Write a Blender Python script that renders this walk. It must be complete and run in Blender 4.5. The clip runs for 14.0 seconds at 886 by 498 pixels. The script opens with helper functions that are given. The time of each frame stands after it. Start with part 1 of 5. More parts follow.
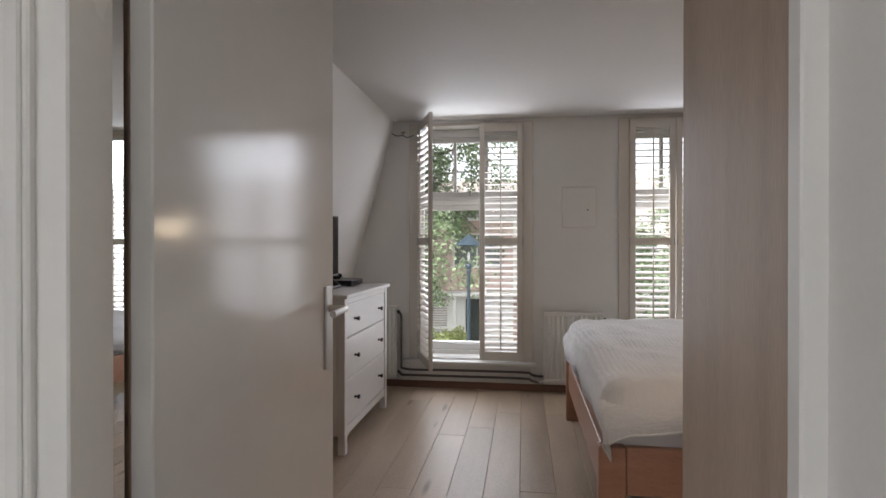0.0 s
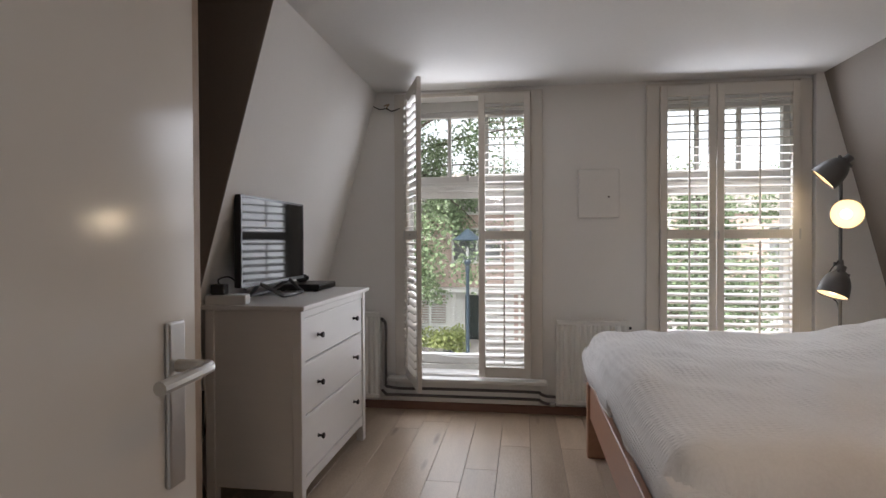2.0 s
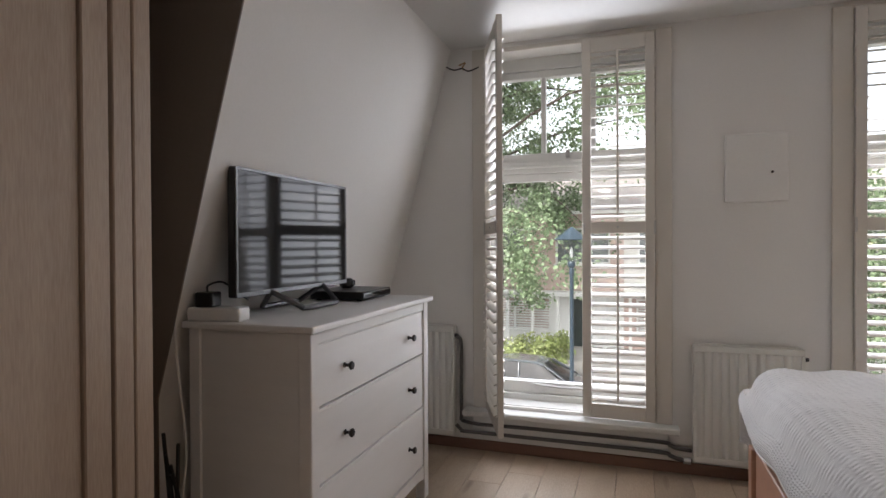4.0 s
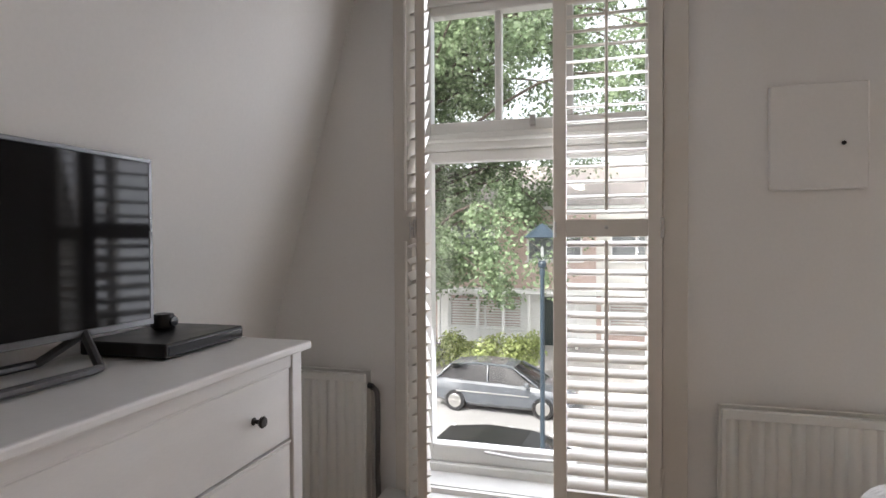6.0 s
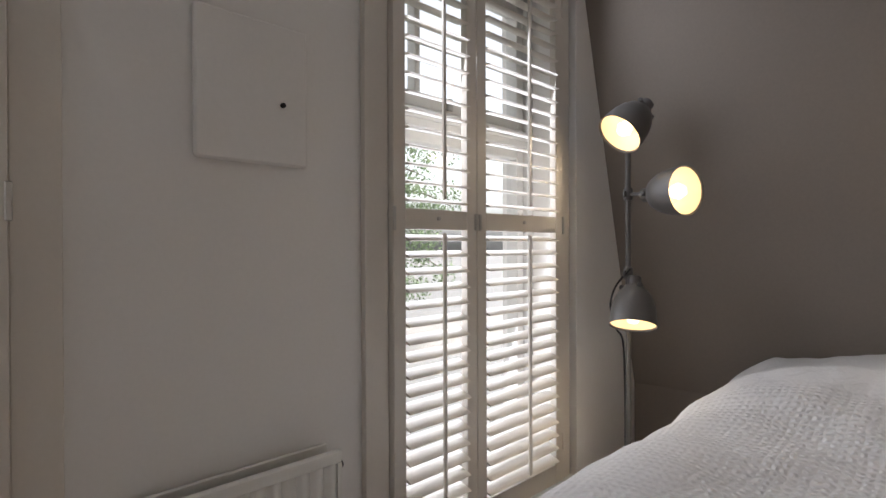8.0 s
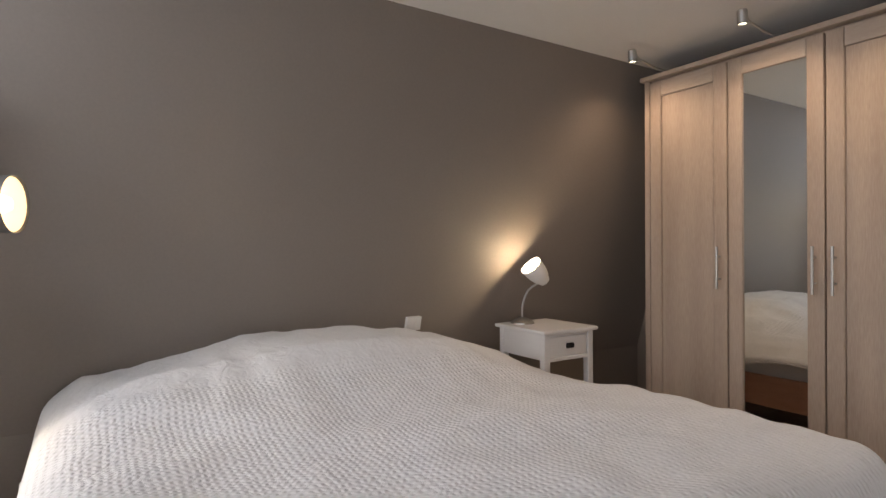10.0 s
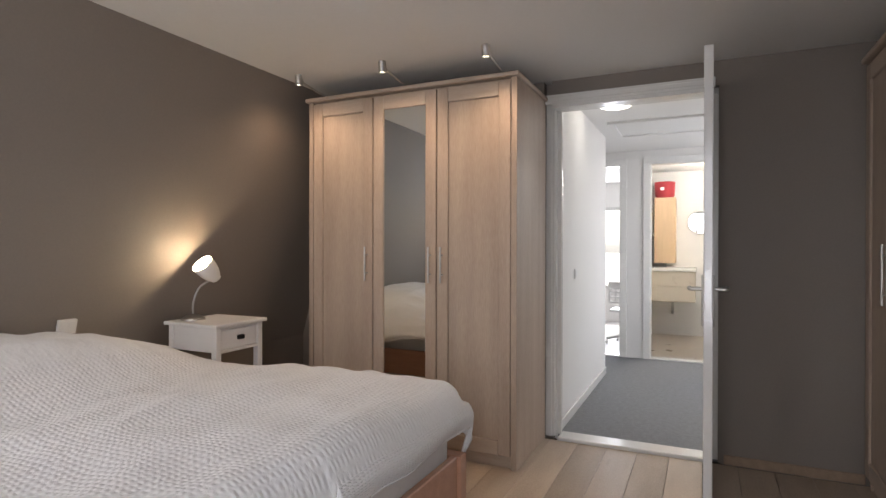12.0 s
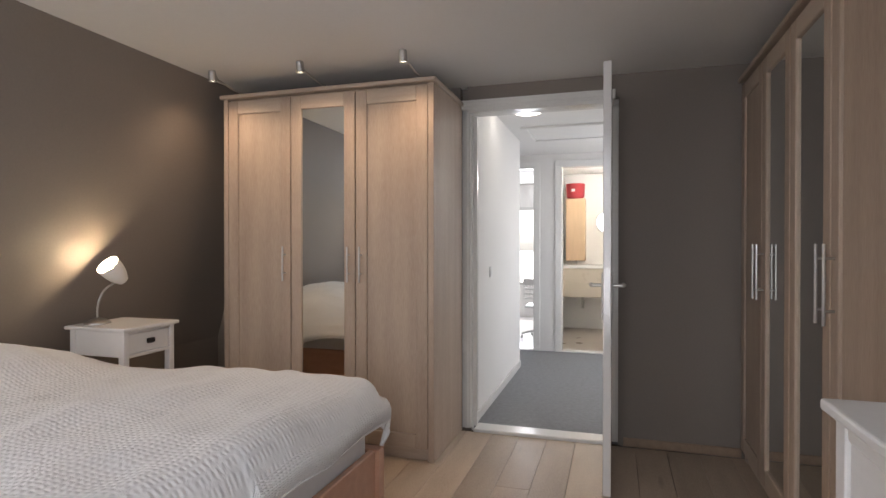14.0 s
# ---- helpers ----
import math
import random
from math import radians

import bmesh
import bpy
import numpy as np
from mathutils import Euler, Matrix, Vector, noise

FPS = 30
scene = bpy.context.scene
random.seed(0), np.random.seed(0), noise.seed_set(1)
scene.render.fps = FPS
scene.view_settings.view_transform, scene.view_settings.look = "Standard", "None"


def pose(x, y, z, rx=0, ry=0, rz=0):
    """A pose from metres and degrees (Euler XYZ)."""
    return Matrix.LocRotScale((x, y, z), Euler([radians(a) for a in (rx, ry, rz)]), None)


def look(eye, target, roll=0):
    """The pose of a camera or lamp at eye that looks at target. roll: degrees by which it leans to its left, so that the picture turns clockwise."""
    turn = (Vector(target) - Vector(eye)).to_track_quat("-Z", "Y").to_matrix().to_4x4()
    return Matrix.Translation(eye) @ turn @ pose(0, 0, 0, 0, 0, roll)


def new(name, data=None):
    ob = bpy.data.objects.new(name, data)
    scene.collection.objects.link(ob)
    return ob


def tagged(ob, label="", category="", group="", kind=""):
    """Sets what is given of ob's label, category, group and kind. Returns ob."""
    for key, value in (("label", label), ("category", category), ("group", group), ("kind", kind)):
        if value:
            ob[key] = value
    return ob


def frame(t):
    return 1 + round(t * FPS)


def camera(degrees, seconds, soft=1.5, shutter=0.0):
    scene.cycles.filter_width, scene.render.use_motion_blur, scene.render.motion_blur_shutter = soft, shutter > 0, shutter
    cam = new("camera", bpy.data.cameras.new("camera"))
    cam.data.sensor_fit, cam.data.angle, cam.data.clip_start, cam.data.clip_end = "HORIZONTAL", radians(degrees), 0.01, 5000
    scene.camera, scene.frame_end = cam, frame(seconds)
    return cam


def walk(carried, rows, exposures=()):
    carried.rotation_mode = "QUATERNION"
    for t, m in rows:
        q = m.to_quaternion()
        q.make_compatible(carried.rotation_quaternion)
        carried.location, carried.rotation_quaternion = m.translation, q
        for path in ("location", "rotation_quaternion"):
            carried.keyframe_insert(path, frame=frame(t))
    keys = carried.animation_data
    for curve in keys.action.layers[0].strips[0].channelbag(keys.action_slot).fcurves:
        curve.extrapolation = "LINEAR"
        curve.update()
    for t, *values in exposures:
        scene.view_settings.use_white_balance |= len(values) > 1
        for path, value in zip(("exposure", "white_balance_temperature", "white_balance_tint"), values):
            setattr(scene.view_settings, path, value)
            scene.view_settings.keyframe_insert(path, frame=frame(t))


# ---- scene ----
# The camera and its walk
cam = camera(76.8, 14.0)
PATH = [
    (0, (0.959, 0.409, 1.249), (0.675, 2.388, 1.24), -0.0),
    (0.5, (0.921, 0.498, 1.252), (0.650, 2.48, 1.233), 0.0),
    (1, (0.930, 0.704, 1.257), (0.658, 2.685, 1.231), -0.1),
    (1.5, (0.922, 0.954, 1.255), (0.650, 2.936, 1.226), -0.2),
    (2, (0.900, 1.215, 1.249), (0.617, 3.194, 1.222), -0.2),
    (2.5, (0.89, 1.479, 1.225), (0.564, 3.452, 1.199), -0.3),
    (3, (0.88, 1.697, 1.212), (0.447, 3.649, 1.19), -0.4),
    (3.5, (0.858, 1.902, 1.206), (0.27, 3.813, 1.19), -0.4),
    (3.7, (0.854, 1.988, 1.207), (0.212, 3.882, 1.192), -0.3),
    (5.8, (0.752, 3.096, 1.255), (0.109, 4.996, 1.217), -0.3),
    (6, (0.758, 3.195, 1.257), (0.205, 5.122, 1.221), -0.3),
    (6.5, (0.765, 3.420, 1.258), (0.568, 5.410, 1.226), -0.3),
    (7, (0.765, 3.644, 1.244), (1.092, 5.617, 1.210), -0.2),
    (7.5, (0.768, 3.886, 1.217), (1.691, 5.660, 1.186), 0.0),
    (8, (0.783, 4.030, 1.211), (2.217, 5.425, 1.200), -0.2),
    (8.5, (0.800, 4.145, 1.228), (2.637, 4.932, 1.219), -0.1),
    (9, (0.806, 4.318, 1.249), (2.805, 4.390, 1.233), -0.3),
    (9.2, (0.787, 4.391, 1.252), (2.775, 4.175, 1.243), -0.3),
    (11.3, (0.461, 4.786, 1.271), (1.554, 3.111, 1.261), 0.1),
    (11.5, (0.438, 4.822, 1.268), (1.456, 3.101, 1.261), 0.1),
    (12, (0.389, 4.862, 1.266), (1.237, 3.051, 1.258), 0.1),
    (12.5, (0.361, 4.899, 1.264), (1.094, 3.039, 1.254), 0.1),
    (13, (0.342, 4.916, 1.268), (0.996, 3.026, 1.256), 0.1),
    (13.5, (0.339, 4.93, 1.275), (0.949, 3.025, 1.260), 0.0),
    (14, (0.337, 4.935, 1.277), (0.925, 3.024, 1.262), 0.0),
]
EXPOSURES = [(0, 0.55), (1.5, 0.52), (3, 0.50), (3.6, 0.60), (6, 0.72), (7, 0.36), (8, 0.30), (8.5, 0.02), (9, 0.40), (11.5, 1.02), (14, 1.0)]
walk(cam, [(t, look(eye, target, roll)) for t, eye, target, roll in PATH], EXPOSURES)

# World, daylight and exposure
world = bpy.data.worlds.new("sky")
scene.world = world
world.use_nodes = True
wn = world.node_tree
sky = wn.nodes.new("ShaderNodeTexSky")
sky.sky_type = "NISHITA"
sky.sun_disc = False
sky.sun_elevation = radians(48)
sky.sun_rotation = radians(200)
sky.air_density, sky.dust_density = 1.0, 4.0
wn.nodes["Background"].inputs["Strength"].default_value = 0.15
haze = wn.nodes.new("ShaderNodeHueSaturation")   # a thin white cloud cover over the blue
haze.inputs["Saturation"].default_value, haze.inputs["Value"].default_value = 0.25, 2.2
wn.links.new(sky.outputs[0], haze.inputs["Color"])
wn.links.new(haze.outputs[0], wn.nodes["Background"].inputs["Color"])


def sun_lamp(strength, elevation, azimuth, angle):
    data = bpy.data.lights.new("sun", "SUN")
    data.energy, data.angle, data.color = strength, radians(angle), (1.0, 0.97, 0.93)
    ob = new("sun", data)
    d = Vector((math.sin(radians(azimuth)) * math.cos(radians(elevation)), math.cos(radians(azimuth)) * math.cos(radians(elevation)), math.sin(radians(elevation))))
    ob.matrix_world = look(d * 30, (0, 0, 0))


sun_lamp(4.4, 48, 200, 12)


def daylight(x, y, z, w, h, watts, target):
    """Skylight that comes in by a window or doorway's opening."""
    data = bpy.data.lights.new("daylight", "AREA")
    data.shape, data.size, data.size_y, data.energy, data.color = "RECTANGLE", w, h, watts, (0.872, 0.897, 1.0)
    ob = new("daylight", data)
    ob.matrix_world = look((x, y, z), target)
    return ob


daylight(0.485, 5.385, 1.29, 0.88, 1.95, 15.5, (0.50, 0, 0.1))
daylight(2.29, 5.385, 1.29, 0.88, 1.95, 15.5, (2.29, 0, 0.1))
daylight(1.60, -4.98, 1.25, 0.8, 1.3, 20, (1.60, 0, 1.2))
daylight(-0.585, -0.95, 1.45, 1.1, 1.2, 8.5, (1.0, -0.95, 1.3))   # added to light the landing, as from an assumed, unseen west window


def lamp(name, place, watts, colour, radius=0.03, target=None, spread=100, blend=0.6):
    data = bpy.data.lights.new(name, "SPOT" if target else "POINT")
    data.energy, data.color, data.shadow_soft_size = watts, colour, radius
    ob = new(name, data)
    ob.matrix_world = Matrix.Translation(place)
    if target:
        data.spot_size, data.spot_blend = radians(spread), blend
        ob.matrix_world = look(place, target)
    return ob


WARM = (1.0, 0.82, 0.60)


# Materials
def material(name, colour, rough=0.6, metal=0.0, dark=None, scale=8.0, mix=0.35, bump=0.1, grain=120.0, stretch=(1, 1, 1), coat=0.0, per_object=0.0, rough_var=0.08, spec=0.5):
    """A surface with two scales of noise in its colour and roughness, and a fine relief."""
    m = bpy.data.materials.new(name)
    m.use_nodes = True
    t = m.node_tree
    n, l = t.nodes, t.links
    b = n["Principled BSDF"]
    b.inputs["Metallic"].default_value = metal
    b.inputs["Coat Weight"].default_value = coat
    b.inputs["Specular IOR Level"].default_value = spec
    co = n.new("ShaderNodeTexCoord")
    mp = n.new("ShaderNodeMapping")
    mp.inputs["Scale"].default_value = stretch
    l.new(co.outputs["Object"], mp.inputs["Vector"])
    big = n.new("ShaderNodeTexNoise")
    big.inputs["Scale"].default_value, big.inputs["Detail"].default_value = scale, 5
    fine = n.new("ShaderNodeTexNoise")
    fine.inputs["Scale"].default_value, fine.inputs["Detail"].default_value = grain, 4
    for x in (big, fine):
        l.new(mp.outputs[0], x.inputs["Vector"])
    add = n.new("ShaderNodeMath")
    add.operation = "MULTIPLY_ADD"
    add.inputs[1].default_value = 0.45
    l.new(fine.outputs["Fac"], add.inputs[0])
    half = n.new("ShaderNodeMath")
    half.operation = "MULTIPLY"
    half.inputs[1].default_value = 0.55
    l.new(big.outputs["Fac"], half.inputs[0])
    l.new(half.outputs[0], add.inputs[2])
    ramp = n.new("ShaderNodeValToRGB")
    d = dark or tuple(c * (1 - mix) for c in colour)
    ramp.color_ramp.elements[0].position, ramp.color_ramp.elements[1].position = 0.32, 0.68
    ramp.color_ramp.elements[0].color, ramp.color_ramp.elements[1].color = (*d, 1), (*colour, 1)
    l.new(add.outputs[0], ramp.inputs["Fac"])
    out = ramp.outputs["Color"]
    if per_object:
        info = n.new("ShaderNodeObjectInfo")
        hsv = n.new("ShaderNodeHueSaturation")
        mr = n.new("ShaderNodeMapRange")
        mr.inputs["To Min"].default_value, mr.inputs["To Max"].default_value = 1 - per_object, 1 + per_object
        l.new(info.outputs["Random"], mr.inputs["Value"])
        l.new(mr.outputs[0], hsv.inputs["Value"])
        l.new(out, hsv.inputs["Color"])
        out = hsv.outputs["Color"]
    l.new(out, b.inputs["Base Color"])
    rr = n.new("ShaderNodeMapRange")
    rr.inputs["To Min"].default_value, rr.inputs["To Max"].default_value = max(0.02, rough - rough_var), min(1, rough + rough_var)
    l.new(big.outputs["Fac"], rr.inputs["Value"])
    l.new(rr.outputs[0], b.inputs["Roughness"])
    if bump:
        bp = n.new("ShaderNodeBump")
        bp.inputs["Strength"].default_value, bp.inputs["Distance"].default_value = bump, 0.004
        l.new(add.outputs[0], bp.inputs["Height"])
        l.new(bp.outputs[0], b.inputs["Normal"])
    return m


def glow(name, colour, strength):
    m = bpy.data.materials.new(name)
    m.use_nodes = True
    b = m.node_tree.nodes["Principled BSDF"]
    b.inputs["Base Color"].default_value = (*colour, 1)
    b.inputs["Emission Color"].default_value = (*colour, 1)
    b.inputs["Emission Strength"].default_value = strength
    return m


def clear_glass(name, tint=(1, 1, 1)):
    m = bpy.data.materials.new(name)
    m.use_nodes = True
    n, l = m.node_tree.nodes, m.node_tree.links
    n.remove(n["Principled BSDF"])
    tr, gl, mx, face = n.new("ShaderNodeBsdfTransparent"), n.new("ShaderNodeBsdfGlossy"), n.new("ShaderNodeMixShader"), n.new("ShaderNodeLayerWeight")
    pw, lw = n.new("ShaderNodeMath"), n.new("ShaderNodeMath")
    face.inputs["Blend"].default_value = 0.5
    pw.operation, lw.operation = "POWER", "MULTIPLY_ADD"
    pw.inputs[1].default_value, lw.inputs[1].default_value, lw.inputs[2].default_value = 5.0, 0.6, 0.03
    l.new(face.outputs["Facing"], pw.inputs[0])
    l.new(pw.outputs[0], lw.inputs[0])
    tr.inputs["Color"].default_value = (*tint, 1)
    gl.inputs["Roughness"].default_value = 0.02
    l.new(lw.outputs[0], mx.inputs[0])
    l.new(tr.outputs[0], mx.inputs[1])
    l.new(gl.outputs[0], mx.inputs[2])
    l.new(mx.outputs[0], n["Material Output"].inputs["Surface"])
    return m


def duvet_cloth():
    m = material("seersucker_cotton", (0.73, 0.722, 0.72), 0.85, dark=(0.65, 0.642, 0.64), scale=5, bump=0.0)
    n, l = m.node_tree.nodes, m.node_tree.links
    co = n.new("ShaderNodeUVMap")
    warp = n.new("ShaderNodeTexNoise")
    warp.inputs["Scale"].default_value, warp.inputs["Detail"].default_value = 13, 3
    vm = n.new("ShaderNodeVectorMath")
    vm.operation = "MULTIPLY_ADD"
    vm.inputs[1].default_value = (0.024, 0.024, 0)
    l.new(co.outputs[0], warp.inputs["Vector"])
    l.new(warp.outputs["Color"], vm.inputs[0])
    l.new(co.outputs[0], vm.inputs[2])
    waves = []
    for axis in ("X", "Y"):
        w = n.new("ShaderNodeTexWave")
        w.bands_direction = axis
        w.inputs["Scale"].default_value = 13.0 if axis == "X" else 16.0
        w.inputs["Distortion"].default_value = 0.5
        w.inputs["Detail Scale"].default_value = 2.0
        l.new(vm.outputs[0], w.inputs["Vector"])
        waves.append(w)
    mul = n.new("ShaderNodeMath")
    mul.operation = "MULTIPLY"
    l.new(waves[0].outputs["Fac"], mul.inputs[0])
    l.new(waves[1].outputs["Fac"], mul.inputs[1])
    fold = n.new("ShaderNodeTexNoise")
    fold.inputs["Scale"].default_value, fold.inputs["Detail"].default_value, fold.inputs["Distortion"].default_value = 14, 4, 1.5
    l.new(co.outputs[0], fold.inputs["Vector"])
    sm = n.new("ShaderNodeMath")
    sm.operation = "MULTIPLY_ADD"
    sm.inputs[1].default_value = 2.1
    l.new(fold.outputs["Fac"], sm.inputs[0])
    # the turned-back end towards the pillows is smooth
    sx, mk, wv = n.new("ShaderNodeSeparateXYZ"), n.new("ShaderNodeMapRange"), n.new("ShaderNodeMath")
    l.new(vm.outputs[0], sx.inputs[0])
    mk.inputs["From Min"].default_value, mk.inputs["From Max"].default_value = 1.62, 1.72
    mk.inputs["To Min"].default_value, mk.inputs["To Max"].default_value = 1.0, 0.08
    l.new(sx.outputs[0], mk.inputs["Value"])
    side, both = n.new("ShaderNodeMapRange"), n.new("ShaderNodeMath")
    side.inputs["From Min"].default_value, side.inputs["From Max"].default_value = 0.40, 0.50
    side.inputs["To Min"].default_value = 0.06
    l.new(sx.outputs[1], side.inputs["Value"])
    both.operation = wv.operation = "MULTIPLY"
    l.new(mk.outputs[0], both.inputs[0])
    l.new(side.outputs[0], both.inputs[1])
    l.new(mul.outputs[0], wv.inputs[0])
    l.new(both.outputs[0], wv.inputs[1])
    l.new(wv.outputs[0], sm.inputs[2])
    bp = n.new("ShaderNodeBump")
    bp.inputs["Strength"].default_value, bp.inputs["Distance"].default_value = 0.65, 0.005
    l.new(sm.outputs[0], bp.inputs["Height"])
    l.new(bp.outputs[0], n["Principled BSDF"].inputs["Normal"])
    n["Principled BSDF"].inputs["Sheen Weight"].default_value = 0.2
    return m


WALL = material("white_wall_paint", (0.78, 0.762, 0.735), 0.75, scale=1.3, mix=0.05, bump=0.06, grain=90)
BROWN = material("taupe_wall_paint", (0.232, 0.197, 0.168), 0.62, scale=1.2, mix=0.10, bump=0.06, grain=90)
CEIL = material("ceiling_paint", (0.73, 0.722, 0.705), 0.85, scale=1.0, mix=0.05, bump=0.10, grain=60)
TRIM = material("white_trim_gloss", (0.78, 0.77, 0.74), 0.25, scale=3, mix=0.05, bump=0.03, grain=50)
DOORP = material("door_gloss_paint", (0.71, 0.70, 0.68), 0.14, scale=1.5, mix=0.04, bump=0.09, grain=14, rough_var=0.05, spec=0.5)
SHUT = material("shutter_lacquer", (0.655, 0.612, 0.55), 0.35, scale=4, mix=0.05, bump=0.03)
FRAMEP = material("window_frame_paint", (0.64, 0.635, 0.61), 0.35, scale=4, mix=0.06, bump=0.04)
OAK = material("oiled_oak_planks", (0.54, 0.435, 0.333), 0.40, dark=(0.36, 0.275, 0.20), scale=2.0, bump=0.25, grain=60, stretch=(4.5, 0.8, 1), per_object=0.14, rough_var=0.12)
def oak_knots(m):
    """Shifts the grain from plank to plank, and sets dark knots in it here and there."""
    n, l = m.node_tree.nodes, m.node_tree.links
    mp = next(x for x in n if x.bl_idname == "ShaderNodeMapping")
    info, far, vec = n.new("ShaderNodeObjectInfo"), n.new("ShaderNodeMath"), n.new("ShaderNodeCombineXYZ")
    far.operation = "MULTIPLY"
    far.inputs[1].default_value = 37.0
    l.new(info.outputs["Random"], far.inputs[0])
    for k in range(3):
        l.new(far.outputs[0], vec.inputs[k])
    l.new(vec.outputs[0], mp.inputs["Location"])
    vo, rg, dk = n.new("ShaderNodeTexVoronoi"), n.new("ShaderNodeMapRange"), n.new("ShaderNodeMix")
    vo.inputs["Scale"].default_value = 1.25
    l.new(mp.outputs[0], vo.inputs["Vector"])
    rg.inputs["From Min"].default_value, rg.inputs["From Max"].default_value = 0.03, 0.13
    rg.inputs["To Min"].default_value, rg.inputs["To Max"].default_value = 0.75, 0.0
    l.new(vo.outputs["Distance"], rg.inputs["Value"])
    dk.data_type = "RGBA"
    b = n["Principled BSDF"]
    src = b.inputs["Base Color"].links[0].from_socket
    l.new(rg.outputs[0], dk.inputs[0])
    l.new(src, dk.inputs[6])
    dk.inputs[7].default_value = (0.13, 0.085, 0.055, 1)
    l.new(dk.outputs[2], b.inputs["Base Color"])


oak_knots(OAK)
JOINT = material("floor_joint", (0.17, 0.13, 0.10), 0.9, scale=20, bump=0.1)
ROBE = material("limed_oak_foil", (0.50, 0.402, 0.318), 0.52, dark=(0.36, 0.272, 0.208), scale=1.6, bump=0.12, grain=45, stretch=(6, 6, 0.5), spec=0.3)
ROBE_H = material("limed_oak_foil_rail", (0.51, 0.415, 0.33), 0.42, dark=(0.40, 0.31, 0.24), scale=3, bump=0.12, grain=45, stretch=(0.8, 0.8, 12))
LACQ = material("white_stained_pine", (0.76, 0.745, 0.73), 0.38, scale=4, mix=0.06, bump=0.05, grain=60, stretch=(1, 1, 6))
PINE = material("antique_pine", (0.50, 0.275, 0.185), 0.38, dark=(0.38, 0.195, 0.125), scale=4, bump=0.12, grain=50, stretch=(1.0, 6, 6))
CARPET = material("grey_carpet", (0.235, 0.235, 0.245), 0.95, scale=30, mix=0.3, bump=0.6, grain=400)
CHROME = material("brushed_steel", (0.54, 0.53, 0.51), 0.38, metal=1.0, scale=8, mix=0.08, bump=0.02)
KNOB = material("dark_bronze", (0.045, 0.04, 0.038), 0.35, metal=0.8, scale=20, bump=0.03)
BLACK = material("black_plastic", (0.012, 0.012, 0.013), 0.35, scale=20, bump=0.04)
SCREEN = material("tv_screen", (0.006, 0.006, 0.007), 0.07, spec=0.26, scale=2, bump=0.0, rough_var=0.02)
PLASTIC = material("white_plastic", (0.75, 0.74, 0.72), 0.35, scale=9, mix=0.05, bump=0.02)
LAMPGREY = material("grey_enamel", (0.105, 0.100, 0.098), 0.38, scale=9, mix=0.12, bump=0.03)
ENAMEL = material("white_enamel", (0.80, 0.79, 0.76), 0.3, scale=9, mix=0.04, bump=0.02)
PIPE = material("copper_pipe_painted", (0.10, 0.092, 0.088), 0.45, scale=14, mix=0.25, bump=0.05)
RAD = material("radiator_enamel", (0.72, 0.71, 0.67), 0.35, scale=5, mix=0.05, bump=0.02)
DUVET = duvet_cloth()
SHEET = material("white_sheet", (0.70, 0.69, 0.68), 0.9, scale=7, mix=0.06, bump=0.3, grain=25)
MIRROR = material("mirror_glass", (0.86, 0.88, 0.87), 0.015, metal=1.0, scale=2, mix=0.01, bump=0.0, rough_var=0.005)
GLASS = clear_glass("window_glass")
BULB = glow("warm_diffuser", (1.0, 0.80, 0.48), 0.5)
BULBHOT = glow("warm_bulb", (1.0, 0.86, 0.62), 5.0)
BULBSOFT = glow("soft_warm_bulb", (1.0, 0.86, 0.62), 2.2)


# Helpers for shapes
def link(name, bm, mat, smooth=False):
    me = bpy.data.meshes.new(name)
    bm.to_mesh(me)
    bm.free()
    for mm in (mat if isinstance(mat, (list, tuple)) else [mat]):
        me.materials.append(mm)
    if smooth:
        me.polygons.foreach_set("use_smooth", [True] * len(me.polygons))
        me.set_sharp_from_angle(angle=radians(35))
    return new(name, me)


def part(name, bm, mat, parent, label="", smooth=False):
    ob = link(name, bm, mat, smooth)
    ob.parent = parent
    return tagged(ob, label)


def thing(name, m, label, category, group=""):
    ob = new(name)
    ob.empty_display_size = 0.1
    ob.matrix_world = m
    return tagged(ob, label, category, group)


def setting(name, bm, mat, label, category, smooth=False):
    return tagged(link(name, bm, mat, smooth), label, category, kind="structure")


def box(bm, x0, y0, z0, x1, y1, z1, bev=0.0, seg=1):
    m = Matrix.Translation(((x0 + x1) / 2, (y0 + y1) / 2, (z0 + z1) / 2)) @ Matrix.Diagonal((abs(x1 - x0), abs(y1 - y0), abs(z1 - z0), 1))
    vs = bmesh.ops.create_cube(bm, size=1, matrix=m)["verts"]
    if bev:
        es = list({e for v in vs for e in v.link_edges})
        bmesh.ops.bevel(bm, geom=es, offset=bev, segments=seg, affect="EDGES", profile=0.5)
    return bm


def boxes(*rows, bev=0.0):
    bm = bmesh.new()
    for r in rows:
        box(bm, *r, bev=bev)
    return bm


def cone(bm, p0, p1, r0, r1, seg=16, caps=True):
    p0, p1 = Vector(p0), Vector(p1)
    d = p1 - p0
    m = Matrix.Translation((p0 + p1) / 2) @ d.to_track_quat("Z", "Y").to_matrix().to_4x4()
    bmesh.ops.create_cone(bm, cap_ends=caps, segments=seg, radius1=r0, radius2=r1, depth=d.length, matrix=m)
    return bm


